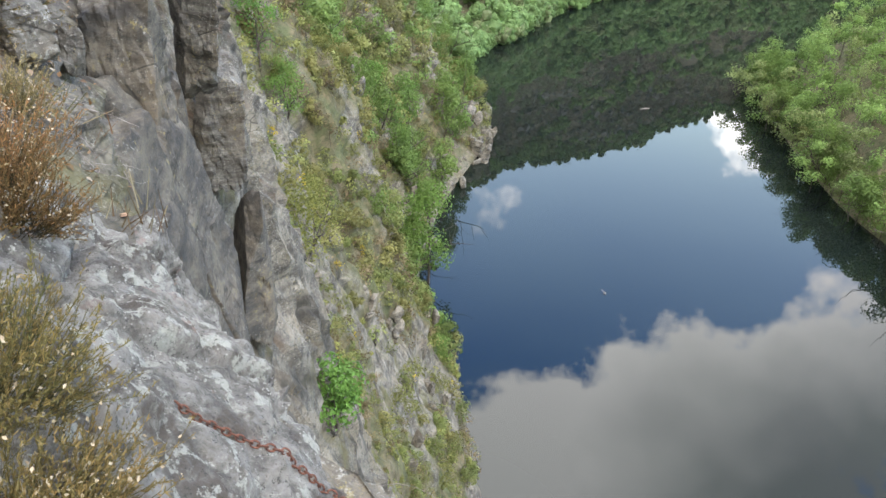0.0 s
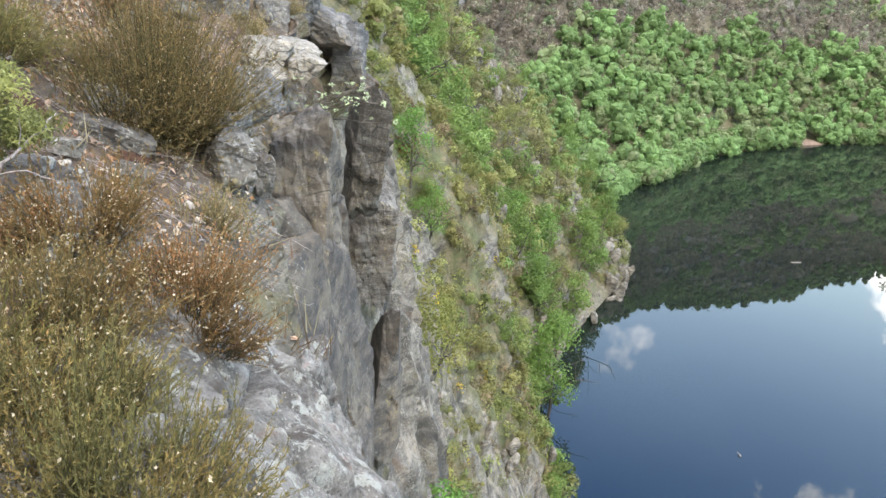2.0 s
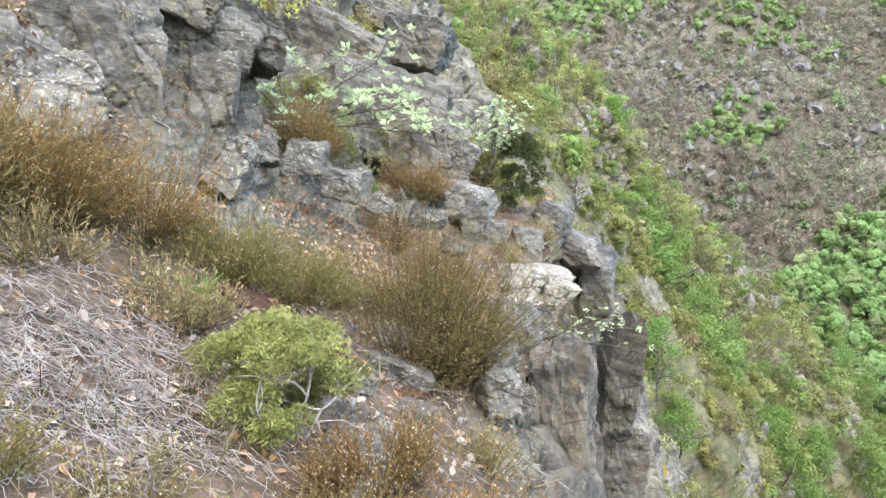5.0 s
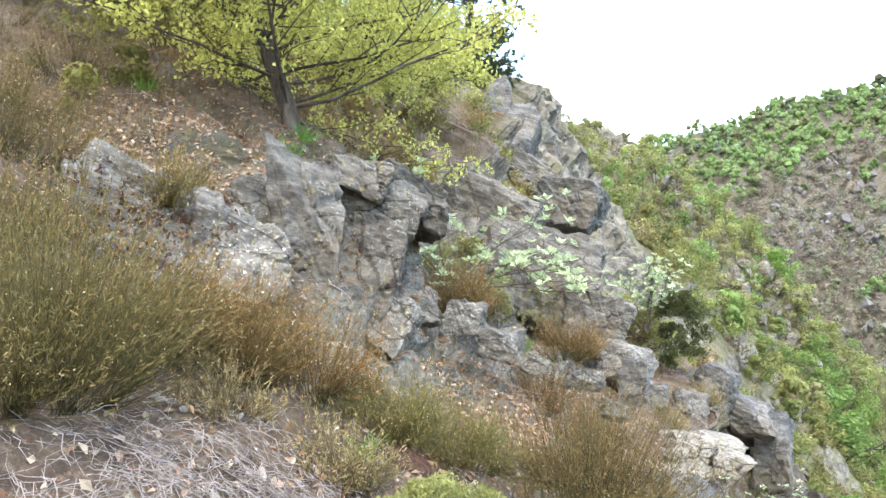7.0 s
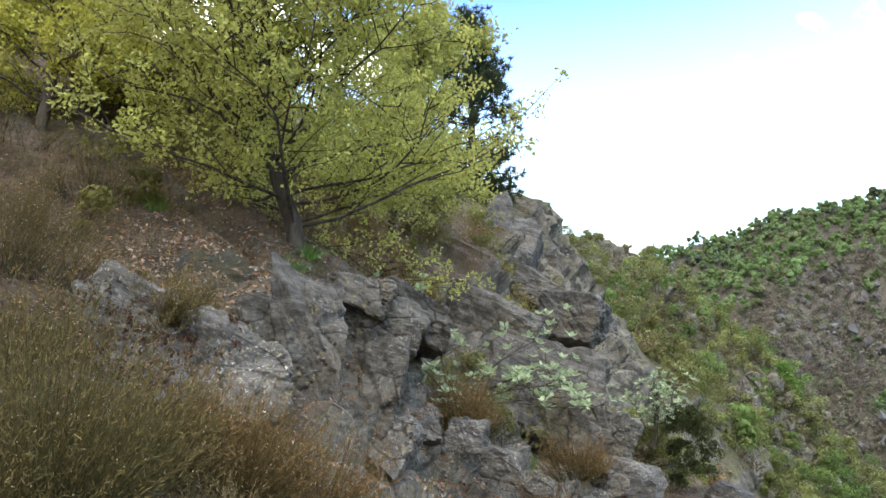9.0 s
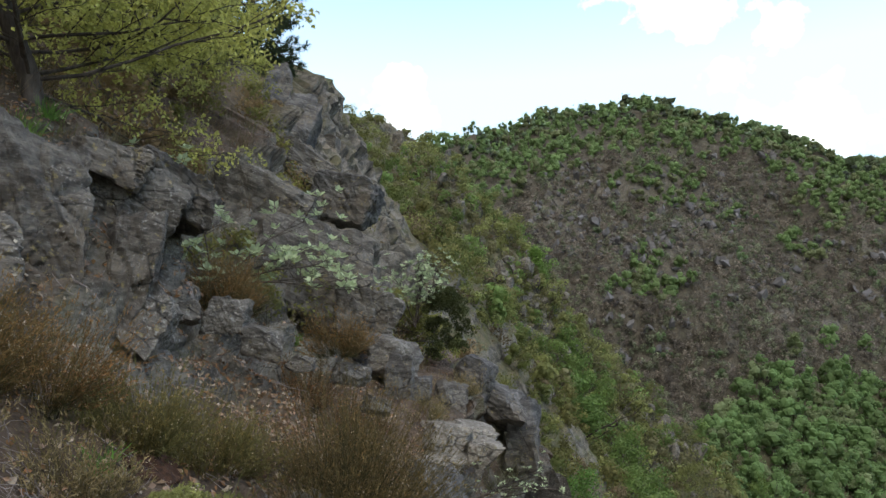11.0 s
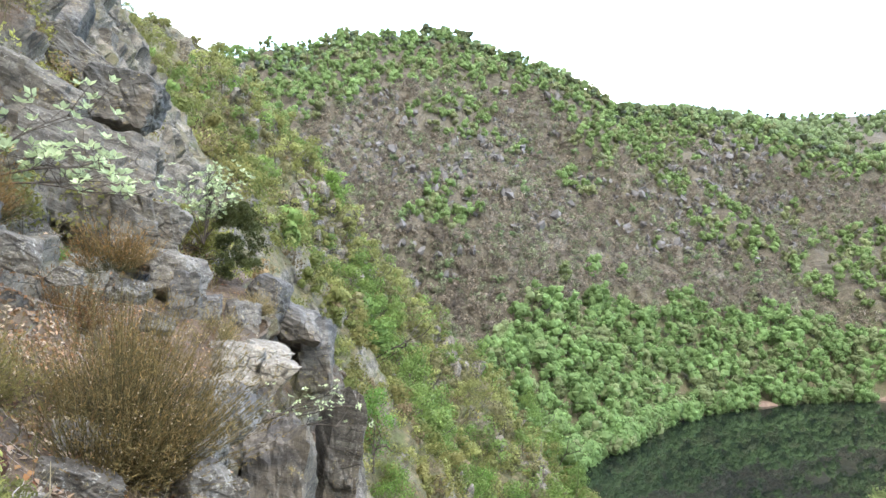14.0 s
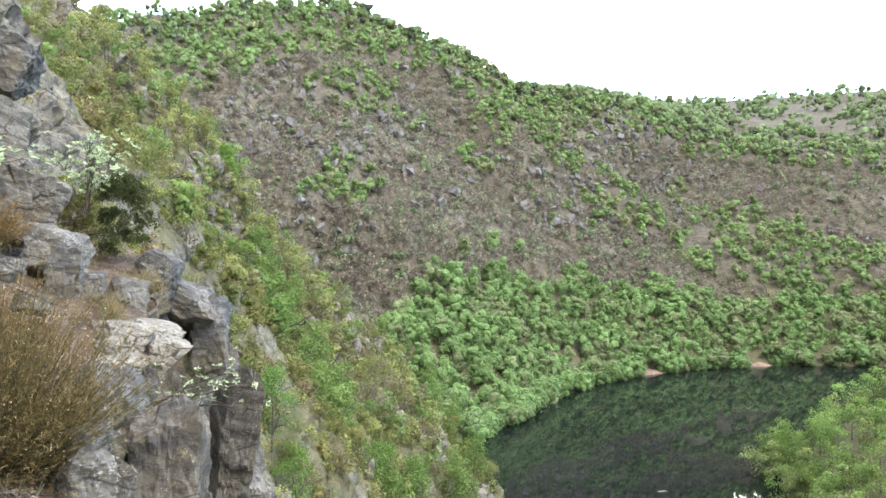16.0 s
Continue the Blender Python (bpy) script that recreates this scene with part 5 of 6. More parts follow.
CHAIN_LINE = ((-0.545, 1.085), (-0.47, 1.10), (-0.37, 1.12), (-0.27, 1.13), (-0.20, 1.12), (-0.15, 1.09), (-0.115, 1.04), (-0.085, 0.97))
chain = thing("chain", "thin rusty iron chain draped across the ledge", "chain", at=on_ledge(-0.545, 1.085))
fine_line = splined(CHAIN_LINE, (10,) * 7)
track = [on_ledge(x, y) + Vector((0, 0, 0.006)) for x, y in fine_line]
lengths = np.concatenate([[0], np.cumsum([(b - a).length for a, b in zip(track, track[1:])])])
shared_link = link_mesh()
for k, d in enumerate(np.arange(0.05, lengths[-1], 0.0172)):
    p = [Vector([np.interp(d + e, lengths, [q[c] for q in track]) for c in range(3)]) for e in (-0.01, 0.0, 0.01)]
    ob = new("link", shared_link)
    ob.parent = chain
    turn = (p[2] - p[0]).to_track_quat("X", "Z").to_matrix().to_4x4()
    ob.matrix_basis = Matrix.Translation(p[1] - chain.location) @ turn @ Matrix.Rotation(radians(38 if k % 2 else -52), 4, "X")

# ---- heather, junipers, shrubs ----
def ribbons(points, width, gen):
    """Thin blades along (n, k, 3) points, tapering to the tip."""
    n, k, _ = points.shape
    way = unit(points[:, -1] - points[:, 0])
    side = unit(np.cross(way, scatter_dirs(n, gen)))
    taper = np.linspace(1, 0.35, k)[None, :, None]
    w = np.broadcast_to(width, n)[:, None, None] * taper / 2
    v = np.stack([points - side[:, None] * w, points + side[:, None] * w], 2).reshape(-1, 3)
    i = (np.arange(n)[:, None] * 2 * k + np.arange(k - 1)[None] * 2)
    return v, np.stack([i, i + 1, i + 3, i + 2], -1).reshape(-1, 4)


def heather(at, radius, height, tints, stems, seed, label="", lean=(0, 0), bloom=0.12, fine=False):
    """A lumpy bush: twiggy heads of upright shoots, each shoot a plume of short sprigs."""
    g = np.random.default_rng(seed)
    low, mid, tip = (np.array(t) for t in tints)
    bush = thing("heather", label or "olive and rusty heather bush with dry flower tips", "heather", "heather bushes", at)
    heads = max(9, int(60 * radius))
    a, rr = g.random(heads) * 2 * np.pi, np.sqrt(g.random(heads))
    base = np.stack([np.cos(a), np.sin(a), np.zeros(heads)], 1) * rr[:, None]
    fan = unit(base * np.array((0.95, 0.95, 0)) + np.array((lean[0], lean[1], 0.8)) + 0.16 * g.normal(size=(heads, 3)))
    tall = height * g.uniform(0.62, 1.05, heads) * (1 - 0.28 * rr ** 2)
    warm = g.random(heads)
    pick = g.integers(heads, size=stems)
    way = unit(fan[pick] + 0.30 * g.normal(size=(stems, 3)))
    ln = tall[pick] * g.uniform(0.6, 1.08, stems)
    t = np.linspace(0, 1, 5)
    start = base[pick] * radius * 0.6 + g.normal(size=(stems, 3)) * (0.02, 0.02, 0)
    start[:, 2] = -0.05 - 0.2 * radius * rr[pick]
    pts = start[:, None] + way[:, None] * (ln[:, None] * t[None])[:, :, None] + np.array((0, 0, 1.0)) * (ln[:, None] * 0.16 * t[None] ** 2)[:, :, None]
    pts += np.cumsum(g.normal(size=pts.shape), 1) * 0.010 * t[None, :, None]
    h = Heap()
    v, f = ribbons(pts, 0.0024, g)
    # stems darken towards the root: the bush's inner shade, put into the tint
    shaded_grade = low * (1 - t)[:, None] + mid * 0.7 * t[:, None]
    h.add(v, f, np.tile(np.repeat(shaded_grade, 2, 0), (stems, 1)) * np.repeat(g.uniform(0.6, 1.2, (stems, 1)), 10, 0))
    per = 30 if fine else 15
    s = np.repeat(np.arange(stems), per)
    q = 1 - 0.72 * g.random(len(s)) ** 1.3
    i = np.minimum((q * 4).astype(int), 3)
    fr = (q * 4 - i)[:, None]
    root = pts[s, i] * (1 - fr) + pts[s, i + 1] * fr
    out = unit(way[s] * 0.9 + 0.55 * g.normal(size=(len(s), 3)) + np.array((0, 0, 0.25)))
    sl = g.uniform(0.005, 0.012, len(s)) if fine else g.uniform(0.010, 0.025, len(s))
    sp = root[:, None] + out[:, None] * (sl[:, None] * np.linspace(0, 1, 2)[None])[:, :, None]
    v, f = ribbons(sp, g.uniform(0.0018, 0.0030, len(s)) if fine else g.uniform(0.0028, 0.0050, len(s)), g)
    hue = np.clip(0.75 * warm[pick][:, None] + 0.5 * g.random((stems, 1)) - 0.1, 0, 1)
    # sprigs lower on a shoot are tinted darker, as painted shade
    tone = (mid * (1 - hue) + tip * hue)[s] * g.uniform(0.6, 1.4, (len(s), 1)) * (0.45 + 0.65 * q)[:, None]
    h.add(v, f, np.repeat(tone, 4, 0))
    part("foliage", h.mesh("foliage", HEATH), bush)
    bl = Heap()
    flowers = (g.random(len(s)) < bloom * (0.3 + 1.4 * warm[pick][s])) & (q > 0.62)
    c = sp[flowers, 1] + g.normal(size=(flowers.sum(), 3)) * 0.004
    v, f = leaf_arrays(c, scatter_dirs(len(c), g), g.uniform(0.005, 0.011, len(c)), 0.0055, g)
    bl.add(v, f, np.repeat(np.array((0.52, 0.42, 0.30)) * g.uniform(0.7, 1.15, (len(c), 1)), 4, 0))
    tagged(part("dry_bloom", bl.mesh("dry_bloom", HEATH), bush, "pale dried flower tips"), kind="stuff")
    return bush


# low, mid and tip tints; the near-black low one paints shade at the base
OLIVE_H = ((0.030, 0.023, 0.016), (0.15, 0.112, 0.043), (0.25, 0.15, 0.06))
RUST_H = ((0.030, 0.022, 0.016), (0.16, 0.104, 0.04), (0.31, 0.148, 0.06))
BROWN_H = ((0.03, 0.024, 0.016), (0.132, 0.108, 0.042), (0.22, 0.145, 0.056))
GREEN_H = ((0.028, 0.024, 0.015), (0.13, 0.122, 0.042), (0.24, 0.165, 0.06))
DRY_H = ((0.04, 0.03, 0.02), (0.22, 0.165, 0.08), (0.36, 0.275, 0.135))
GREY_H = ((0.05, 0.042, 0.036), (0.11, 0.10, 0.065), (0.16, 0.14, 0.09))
# bushes at the feet and on the ledge
AT_THE_FEET = (
    (-1.05, 1.52, 0.24, 0.28, RUST_H, 1000, (0.12, 0.05)), (-1.26, 1.22, 0.30, 0.30, OLIVE_H, 1100, (0.05, 0)), (-1.40, 1.58, 0.22, 0.24, RUST_H, 620, (0, 0)),
    (-0.98, 0.90, 0.24, 0.27, GREEN_H, 900, (0.05, 0.1)), (-0.76, 0.78, 0.23, 0.24, GREEN_H, 900, (0.1, 0.1)), (-1.22, 0.90, 0.24, 0.30, GREEN_H, 700, (0, 0)), (-0.60, 0.62, 0.20, 0.22, OLIVE_H, 700, (0.1, 0)),
    (-1.78, 0.62, 0.22, 0.24, GREEN_H, 420, (0, 0)), (-1.60, 0.92, 0.16, 0.18, DRY_H, 240, (0, 0)), (-1.50, 2.35, 0.16, 0.22, DRY_H, 240, (0, 0)))
# the strip across the slope, up to the two tall bushes beside the cliff
STRIP = (
    (-2.60, 0.66, 0.42, 0.70, BROWN_H, 2200, (0, 0)), (-2.86, 1.12, 0.28, 0.48, RUST_H, 700, (0, 0.1)), (-2.74, 1.40, 0.30, 0.50, RUST_H, 900, (0.05, 0.1)),
    (-2.72, 1.78, 0.28, 0.50, RUST_H, 800, (0, 0)), (-2.54, 2.15, 0.28, 0.48, GREEN_H, 900, (0, 0)), (-2.48, 2.44, 0.26, 0.46, GREEN_H, 800, (0, 0)),
    (-2.14, 2.98, 0.34, 0.80, BROWN_H, 2400, (0.05, 0)), (-2.34, 3.30, 0.24, 0.58, BROWN_H, 700, (0, 0)), (-2.22, 1.58, 0.17, 0.30, DRY_H, 360, (0, 0)), (-2.42, 1.24, 0.16, 0.24, DRY_H, 240, (0, 0)))
UPHILL = (
    (-4.35, 1.05, 0.5, 0.62, OLIVE_H, 800, (0, 0)), (-3.65, 4.9, 0.36, 0.46, RUST_H, 420, (0, 0)), (-4.0, 4.35, 0.36, 0.42, GREY_H, 420, (0, 0)),
    (-5.0, 0.7, 0.5, 0.55, OLIVE_H, 520, (0, 0)), (-3.42, 0.82, 0.34, 0.46, OLIVE_H, 620, (0, 0)), (-5.6, 1.9, 0.5, 0.5, GREEN_H, 420, (0, 0)), (-6.2, 1.0, 0.6, 0.6, OLIVE_H, 420, (0, 0)),
    (-5.4, 3.6, 0.4, 0.4, GREEN_H, 320, (0, 0)), (-3.42, 8.6, 0.5, 0.55, GREY_H, 480, (0, 0)), (-3.35, 6.5, 0.3, 0.3, DRY_H, 260, (0, 0)), (-3.5, 7.6, 0.3, 0.3, DRY_H, 260, (0, 0)))
FARTHER = (
    (-3.95, 4.15, 0.32, 0.42, RUST_H, 420, (0.2, 0.2)), (-3.1, 4.4, 0.34, 0.5, RUST_H, 520, (0, 0)), (-6.8, 1.6, 0.6, 0.6, GREEN_H, 420, (0, 0)), (-7.6, 2.3, 0.6, 0.6, OLIVE_H, 420, (0, 0)),
    (-5.9, 2.7, 0.5, 0.5, GREEN_H, 380, (0, 0)), (-7.0, 0.7, 0.6, 0.6, OLIVE_H, 420, (0, 0)), (-8.5, 1.6, 0.7, 0.7, GREEN_H, 420, (0, 0)), (-5.1, 1.4, 0.36, 0.42, OLIVE_H, 420, (0, 0)))
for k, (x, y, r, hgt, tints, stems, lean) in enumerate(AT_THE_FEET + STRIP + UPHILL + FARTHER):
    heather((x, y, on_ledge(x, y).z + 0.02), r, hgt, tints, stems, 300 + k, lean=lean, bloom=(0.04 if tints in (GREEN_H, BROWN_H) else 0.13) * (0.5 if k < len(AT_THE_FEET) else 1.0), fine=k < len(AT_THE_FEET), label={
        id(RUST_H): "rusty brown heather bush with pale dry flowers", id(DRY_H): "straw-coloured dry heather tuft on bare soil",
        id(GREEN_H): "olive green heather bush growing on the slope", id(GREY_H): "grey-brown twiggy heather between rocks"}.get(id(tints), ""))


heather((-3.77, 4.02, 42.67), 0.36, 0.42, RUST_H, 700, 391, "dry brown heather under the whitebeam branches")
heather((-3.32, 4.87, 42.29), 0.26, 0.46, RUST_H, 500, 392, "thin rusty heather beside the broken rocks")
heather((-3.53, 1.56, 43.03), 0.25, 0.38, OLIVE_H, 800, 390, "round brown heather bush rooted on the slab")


def juniper(at, radius, height, tint, seed, label, needles=17000, sprig=0.019):
    g = np.random.default_rng(seed)
    bush = thing("juniper", label, "juniper", "junipers", at)
    c, face, pick = lobed_crown(g, height, radius, 60, needles, sprig, 0.08, 0.40)
    v, f = leaf_arrays(c, scatter_dirs(needles, g), sprig * g.uniform(0.6, 1.4, needles), sprig * 0.3, g)
    tone = np.array(tint) * g.uniform(0.5, 1.4, 60)[pick][:, None] * g.uniform(0.8, 1.2, (needles, 1))
    h = Heap()
    h.add(v, f, np.repeat(tone, 4, 0))
    part("foliage", h.mesh("foliage", LEAVES), bush)
    if needles > 10000:
        w = Heap()
        for k in range(7):
            bones, _ = limbs(g, (0, 0, -0.05), (g.normal() * 0.7, g.normal() * 0.7, 0.8), height * (0.62 if k < 3 else 0.5), 0.008, 2, 0.9, 0.1)
            for p, r, level in bones:
                w.add(*tube(p, r, 4))
        tagged(part("dead_wood", w.mesh("dead_wood", DEADWOOD, True), bush, "bare silvery dead branches"), kind="stuff")
    return bush


juniper((-1.70, 1.52, ground(-1.70, 1.52) - 0.04), 0.34, 0.36, (0.235, 0.245, 0.08), 41, "low yellow-green juniper bush with bleached dead branches")
juniper((-4.18, 8.86, 42.0), 0.44, 1.0, (0.055, 0.07, 0.025), 42, "dark green juniper hanging over the cliff edge", 9000, 0.045)


def leafy_shrub(name, at, way, length, radius, levels, leaf, tint, per_tip, seed, label, upright=0.5, spread=0.8, lift=0.2, stems=3, category="shrub", forks=(2, 4), narrow=0.55):
    g = np.random.default_rng(seed)
    bush = thing(name, label, category, "", at)
    w, h = Heap(), Heap()
    for _ in range(stems):
        bones, tips = limbs(g, (0, 0, -0.06), unit(np.array(way) + 0.35 * g.normal(size=3)), length * g.uniform(0.8, 1.1), radius, levels, spread, lift, forks)
        for p, r, level in bones:
            w.add(*tube(p, r, 5 if level < 2 else 3))
        for p, d in tips:
            n = max(1, int(per_tip * g.uniform(0.6, 1.4)))
            c = p + g.normal(size=(n, 3)) * leaf * 0.75
            facing = unit(np.cross(unit(np.array((0, 0, upright)) + 0.5 * g.normal(size=(n, 3))), scatter_dirs(n, g)))
            v, f = leaf_arrays(c, facing, leaf * g.uniform(0.7, 1.3, n), leaf * narrow, g)
            h.add(v, f, np.repeat(np.array(tint) * g.uniform(0.75, 1.25, (n, 1)), 4, 0))
    part("framework", w.mesh("framework", BARK, True), bush)
    tagged(part("leafage", h.mesh("leafage", LEAVES), bush), kind="stuff")
    return bush


def whorl_arrays(base, axis, n, length, width, g):
    """n leaves spreading from one bud round an axis."""
    out = unit(np.cross(axis, scatter_dirs(1, g)[0]))
    other = np.cross(axis, out)
    a = (np.arange(n) + g.random()) * 2 * np.pi / n
    way = unit(axis * g.uniform(0.35, 1.5, (n, 1)) + out * np.cos(a)[:, None] + other * np.sin(a)[:, None])
    side = unit(np.cross(axis, way))
    ln = length * g.uniform(0.75, 1.2, (n, 1))
    mid = base + way * ln * 0.55
    v = np.stack([base + way * 0.01, mid + side * width / 2, base + way * ln - axis * ln * 0.15, mid - side * width / 2], 1)
    return v.reshape(-1, 3), np.arange(4 * n).reshape(n, 4)


def spray(name, at, ways, length, whorls, leaf, tint, seed, label, category="shrub"):
    """Thin arching stems carrying open whorls of leaves; ways are the stems' headings."""
    g = np.random.default_rng(seed)
    bush = thing(name, label, category, "", at)
    leaves, twigs = Heap(), Heap()
    for way in ways:
        w = Heap()
        d, p = unit(np.array(way, float)), [np.array((0, 0, -0.08))]
        for k in range(7):
            d = unit(d + 0.14 * g.normal(size=3) + np.array((0, 0, -0.05)))
            p.append(p[-1] + d * length * g.uniform(0.8, 1.1) / 7)
        w.add(*tube(p, np.linspace(0.009, 0.003, 8), 5))
        for k in range(whorls):
            i = 7 if k == 0 else g.integers(2, 8)
            e = unit(d * 0.5 + 0.8 * g.normal(size=3) * (1, 1, 0.35) + np.array((0, 0, 0.35)))
            tip = p[i] + e * length * (0.04 if k == 0 else g.uniform(0.10, 0.32))
            twigs.add(*tube((p[i], (p[i] + tip) / 2 + g.normal(size=3) * 0.012, tip), (0.004, 0.003, 0.002), 3))
            axis = unit(e * 0.4 + np.array((0, 0, 0.8)) + 0.3 * g.normal(size=3))
            v, f = whorl_arrays(tip, axis, g.integers(5, 8), leaf, leaf * 0.5, g)
            leaves.add(v, f, np.repeat(np.array(tint) * g.uniform(0.75, 1.2, (len(f), 1)), 4, 0))
        part("stem", w.mesh("stem", BARK, True), bush)
    tagged(part("twig_spray", twigs.mesh("twig_spray", BARK, True), bush), kind="stuff")
    tagged(part("leafage", leaves.mesh("leafage", LEAVES), bush), kind="stuff")
    return bush


WHITE = (0.50, 0.60, 0.35)
spray("whitebeam", (-4.09, 4.35, 42.84), ((0.9, 0.75, 0.5), (0.7, 0.9, 0.7), (1, 0.5, 0.35), (0.5, 1, 0.45), (-0.3, -0.5, 0.7), (0.2, 0.1, 1), (0.3, -0.6, 0.6), (0.75, 0.95, 0.3), (-0.5, -0.2, 0.8)), 1.05, 17, 0.082, WHITE, 51,
      "whitebeam shrub with open whorls of pale silvery leaves")
spray("whitebeam", (-4.58, 8.74, 42.58), ((0.1, 0.1, 1), (0.2, 0.2, 0.9), (-0.3, 0.1, 0.9), (0.1, 0.4, 0.8), (-0.1, -0.3, 0.8), (-0.4, -0.1, 0.7), (-0.1, 0.3, 1), (0.3, 0.1, 0.9)), 0.95, 24, 0.068, WHITE, 52,
      "silvery whitebeam bush above the cliff edge")
spray("whitebeam", (-2.5, 5.3, 41.1), ((0.9, 0.5, 0.2), (0.7, 0.8, 0.3), (0.6, 0.2, 0.35), (0.9, 0.1, 0.1), (0.5, 0.9, 0.1)), 0.8, 9, 0.036, WHITE, 53,
      "low whitebeam branches spreading over dark rock")
YELLOW = (0.36, 0.35, 0.10)
leafy_shrub("shrub", (-5.75, 7.1, 43.5), (0.1, 0, 1), 0.42, 0.012, 3, 0.045, YELLOW, 8, 54, "yellow-leaved shrub against the rock wall", stems=4)
leafy_shrub("shrub", (-5.1, 9.0, ground(-5.1, 9.0)), (0.2, 0, 1), 0.4, 0.012, 3, 0.045, (0.30, 0.30, 0.08), 7, 57, "yellow-green shrub beside the whitebeam", stems=4)
leafy_shrub("shrub", (-5.3, 5.1, ground(-5.3, 5.1)), (0.3, 0.2, 1), 0.28, 0.012, 3, 0.04, (0.30, 0.30, 0.09), 6, 58, "yellow-green shrub rooted in the rock wall", stems=4)


def oak(at, height, reach, branches, lowest, seed, label, tint, lean=(0, 0), leaf=0.036, low_limb=None, rise=0.1):
    """A wide, layered young oak: crooked stem, spreading limbs, twigs with small clumps of new leaves."""
    g = np.random.default_rng(seed)
    tree = thing("oak_tree", label, "tree", "young oaks on the slope", at)
    stem = [np.array((0, 0, -0.15))]
    d = unit(np.array((lean[0], lean[1], 1.0)))
    for k in range(9):
        d = unit(d + 0.13 * g.normal(size=3) * (1, 1, 0.2) + np.array((0, 0, 0.12)))
        stem.append(stem[-1] + d * (height + 0.15) / 9)
    stem = np.array(stem)
    w = Heap()
    w.add(*tube(stem, np.linspace(0.062, 0.012, 10) * reach / 1.6, 8))
    part("trunk", w.mesh("trunk", BARK, True), tree)
    clumps = Heap()
    for k in range(branches):
        q = lowest + (0.98 - lowest) * (k + g.random()) / branches
        root = np.array([np.interp(q * 9, np.arange(10), stem[:, c]) for c in range(3)])
        a = k * 2.4 + g.normal() * 0.3
        d = np.array((math.cos(a), math.sin(a), rise + 0.8 * q))
        ln = reach * (1.12 - 0.62 * q) * g.uniform(0.75, 1.1)
        if k == 0 and low_limb:
            root, d, ln = stem[1], np.array(low_limb), reach * 1.15
        d = unit(d)
        limb, ways = [root], []
        for _ in range(7):
            d = unit(d + 0.20 * g.normal(size=3) + np.array((0, 0, 0.04)))
            ways.append(d)
            limb.append(limb[-1] + d * ln / 7)
        b = Heap()
        b.add(*tube(limb, np.linspace(0.017 - 0.010 * q, 0.003, 8), 5))
        for j in range(13):
            i = min(2 + int(j * 5.2 / 12), 7) if j < 12 else 7
            e = unit(ways[min(i, 6)] * 0.6 + unit(np.cross(ways[min(i, 6)], (0, 0, 1))) * (0.9 if j % 2 else -0.9) * g.uniform(0.4, 1.1) + 0.25 * g.normal(size=3) + np.array((0, 0, 0.18)))
            sl = ln * g.uniform(0.16, 0.34)
            s0, s1 = limb[i] - ways[min(i, 6)] * ln / 7 * g.random(), None
            s1 = s0 + e * sl * 0.5 + g.normal(size=3) * 0.02
            s2 = s1 + unit(e + 0.3 * g.normal(size=3)) * sl * 0.5
            b.add(*tube((s0, s1, s2), (0.006, 0.0045, 0.002), 3))
            for m in range(5):
                t0 = s1 + (s2 - s1) * g.random() if m < 3 else (s2 if m == 3 else s0 + (s1 - s0) * g.uniform(0.4, 1))
                tip = t0 + unit(e * 0.6 + 0.8 * g.normal(size=3) + np.array((0, 0, 0.3))) * g.uniform(0.05, 0.13)
                b.add(*tube((t0, tip), (0.0025, 0.0015), 3))
                n = g.integers(12, 19)
                c = tip + g.normal(size=(n, 3)) * leaf * 1.0
                v, f = leaf_arrays(c, scatter_dirs(n, g), leaf * g.uniform(0.7, 1.35, n), leaf * 0.66, g)
                clumps.add(v, f, np.repeat(np.array(tint) * g.uniform(0.75, 1.25) * g.uniform(0.85, 1.15, (n, 1)), 4, 0))
        part("branch", b.mesh("branch", BARK, True), tree)
    tagged(part("leafage", clumps.mesh("leafage", LEAVES), tree), kind="stuff")
    return tree


OAK = (0.58, 0.59, 0.17)
oak((-4.47, 3.0, ground(-4.47, 3.0)), 2.8, 1.95, 56, 0.07, 61, "spreading young oak in yellow-green first leaf", OAK, (-0.05, 0.02), 0.039, (0.55, 0.8, 0.22))
oak((-7.2, 1.95, ground(-7.2, 1.95)), 1.9, 1.7, 30, 0.12, 64, "small oak tree with bright new leaves uphill", (0.55, 0.53, 0.10), (0.1, -0.1), 0.045, None, -0.1)
oak((-6.3, 3.2, ground(-6.3, 3.2)), 1.6, 1.1, 12, 0.15, 65, "small oak tree above the rock wall", (0.40, 0.40, 0.08), (0.0, 0.15), 0.04)
oak((-8.3, 4.6, ground(-8.3, 4.6)), 2.4, 1.5, 14, 0.15, 66, "pale green oak at the top of the slope", (0.34, 0.36, 0.09), (0.1, 0.1), 0.045)

oak((-7.04, 6.44, ground(-7.04, 6.44) - 0.05), 3.2, 1.6, 20, 0.12, 67, "slender oak in first leaf below the crag", (0.52, 0.54, 0.16), (0.0, 0.0), 0.06)
oak((-6.71, 5.18, ground(-6.71, 5.18) - 0.05), 3.2, 1.6, 18, 0.15, 68, "thin oak in first leaf higher up the slope", (0.52, 0.54, 0.16), (0.05, 0.0), 0.055)


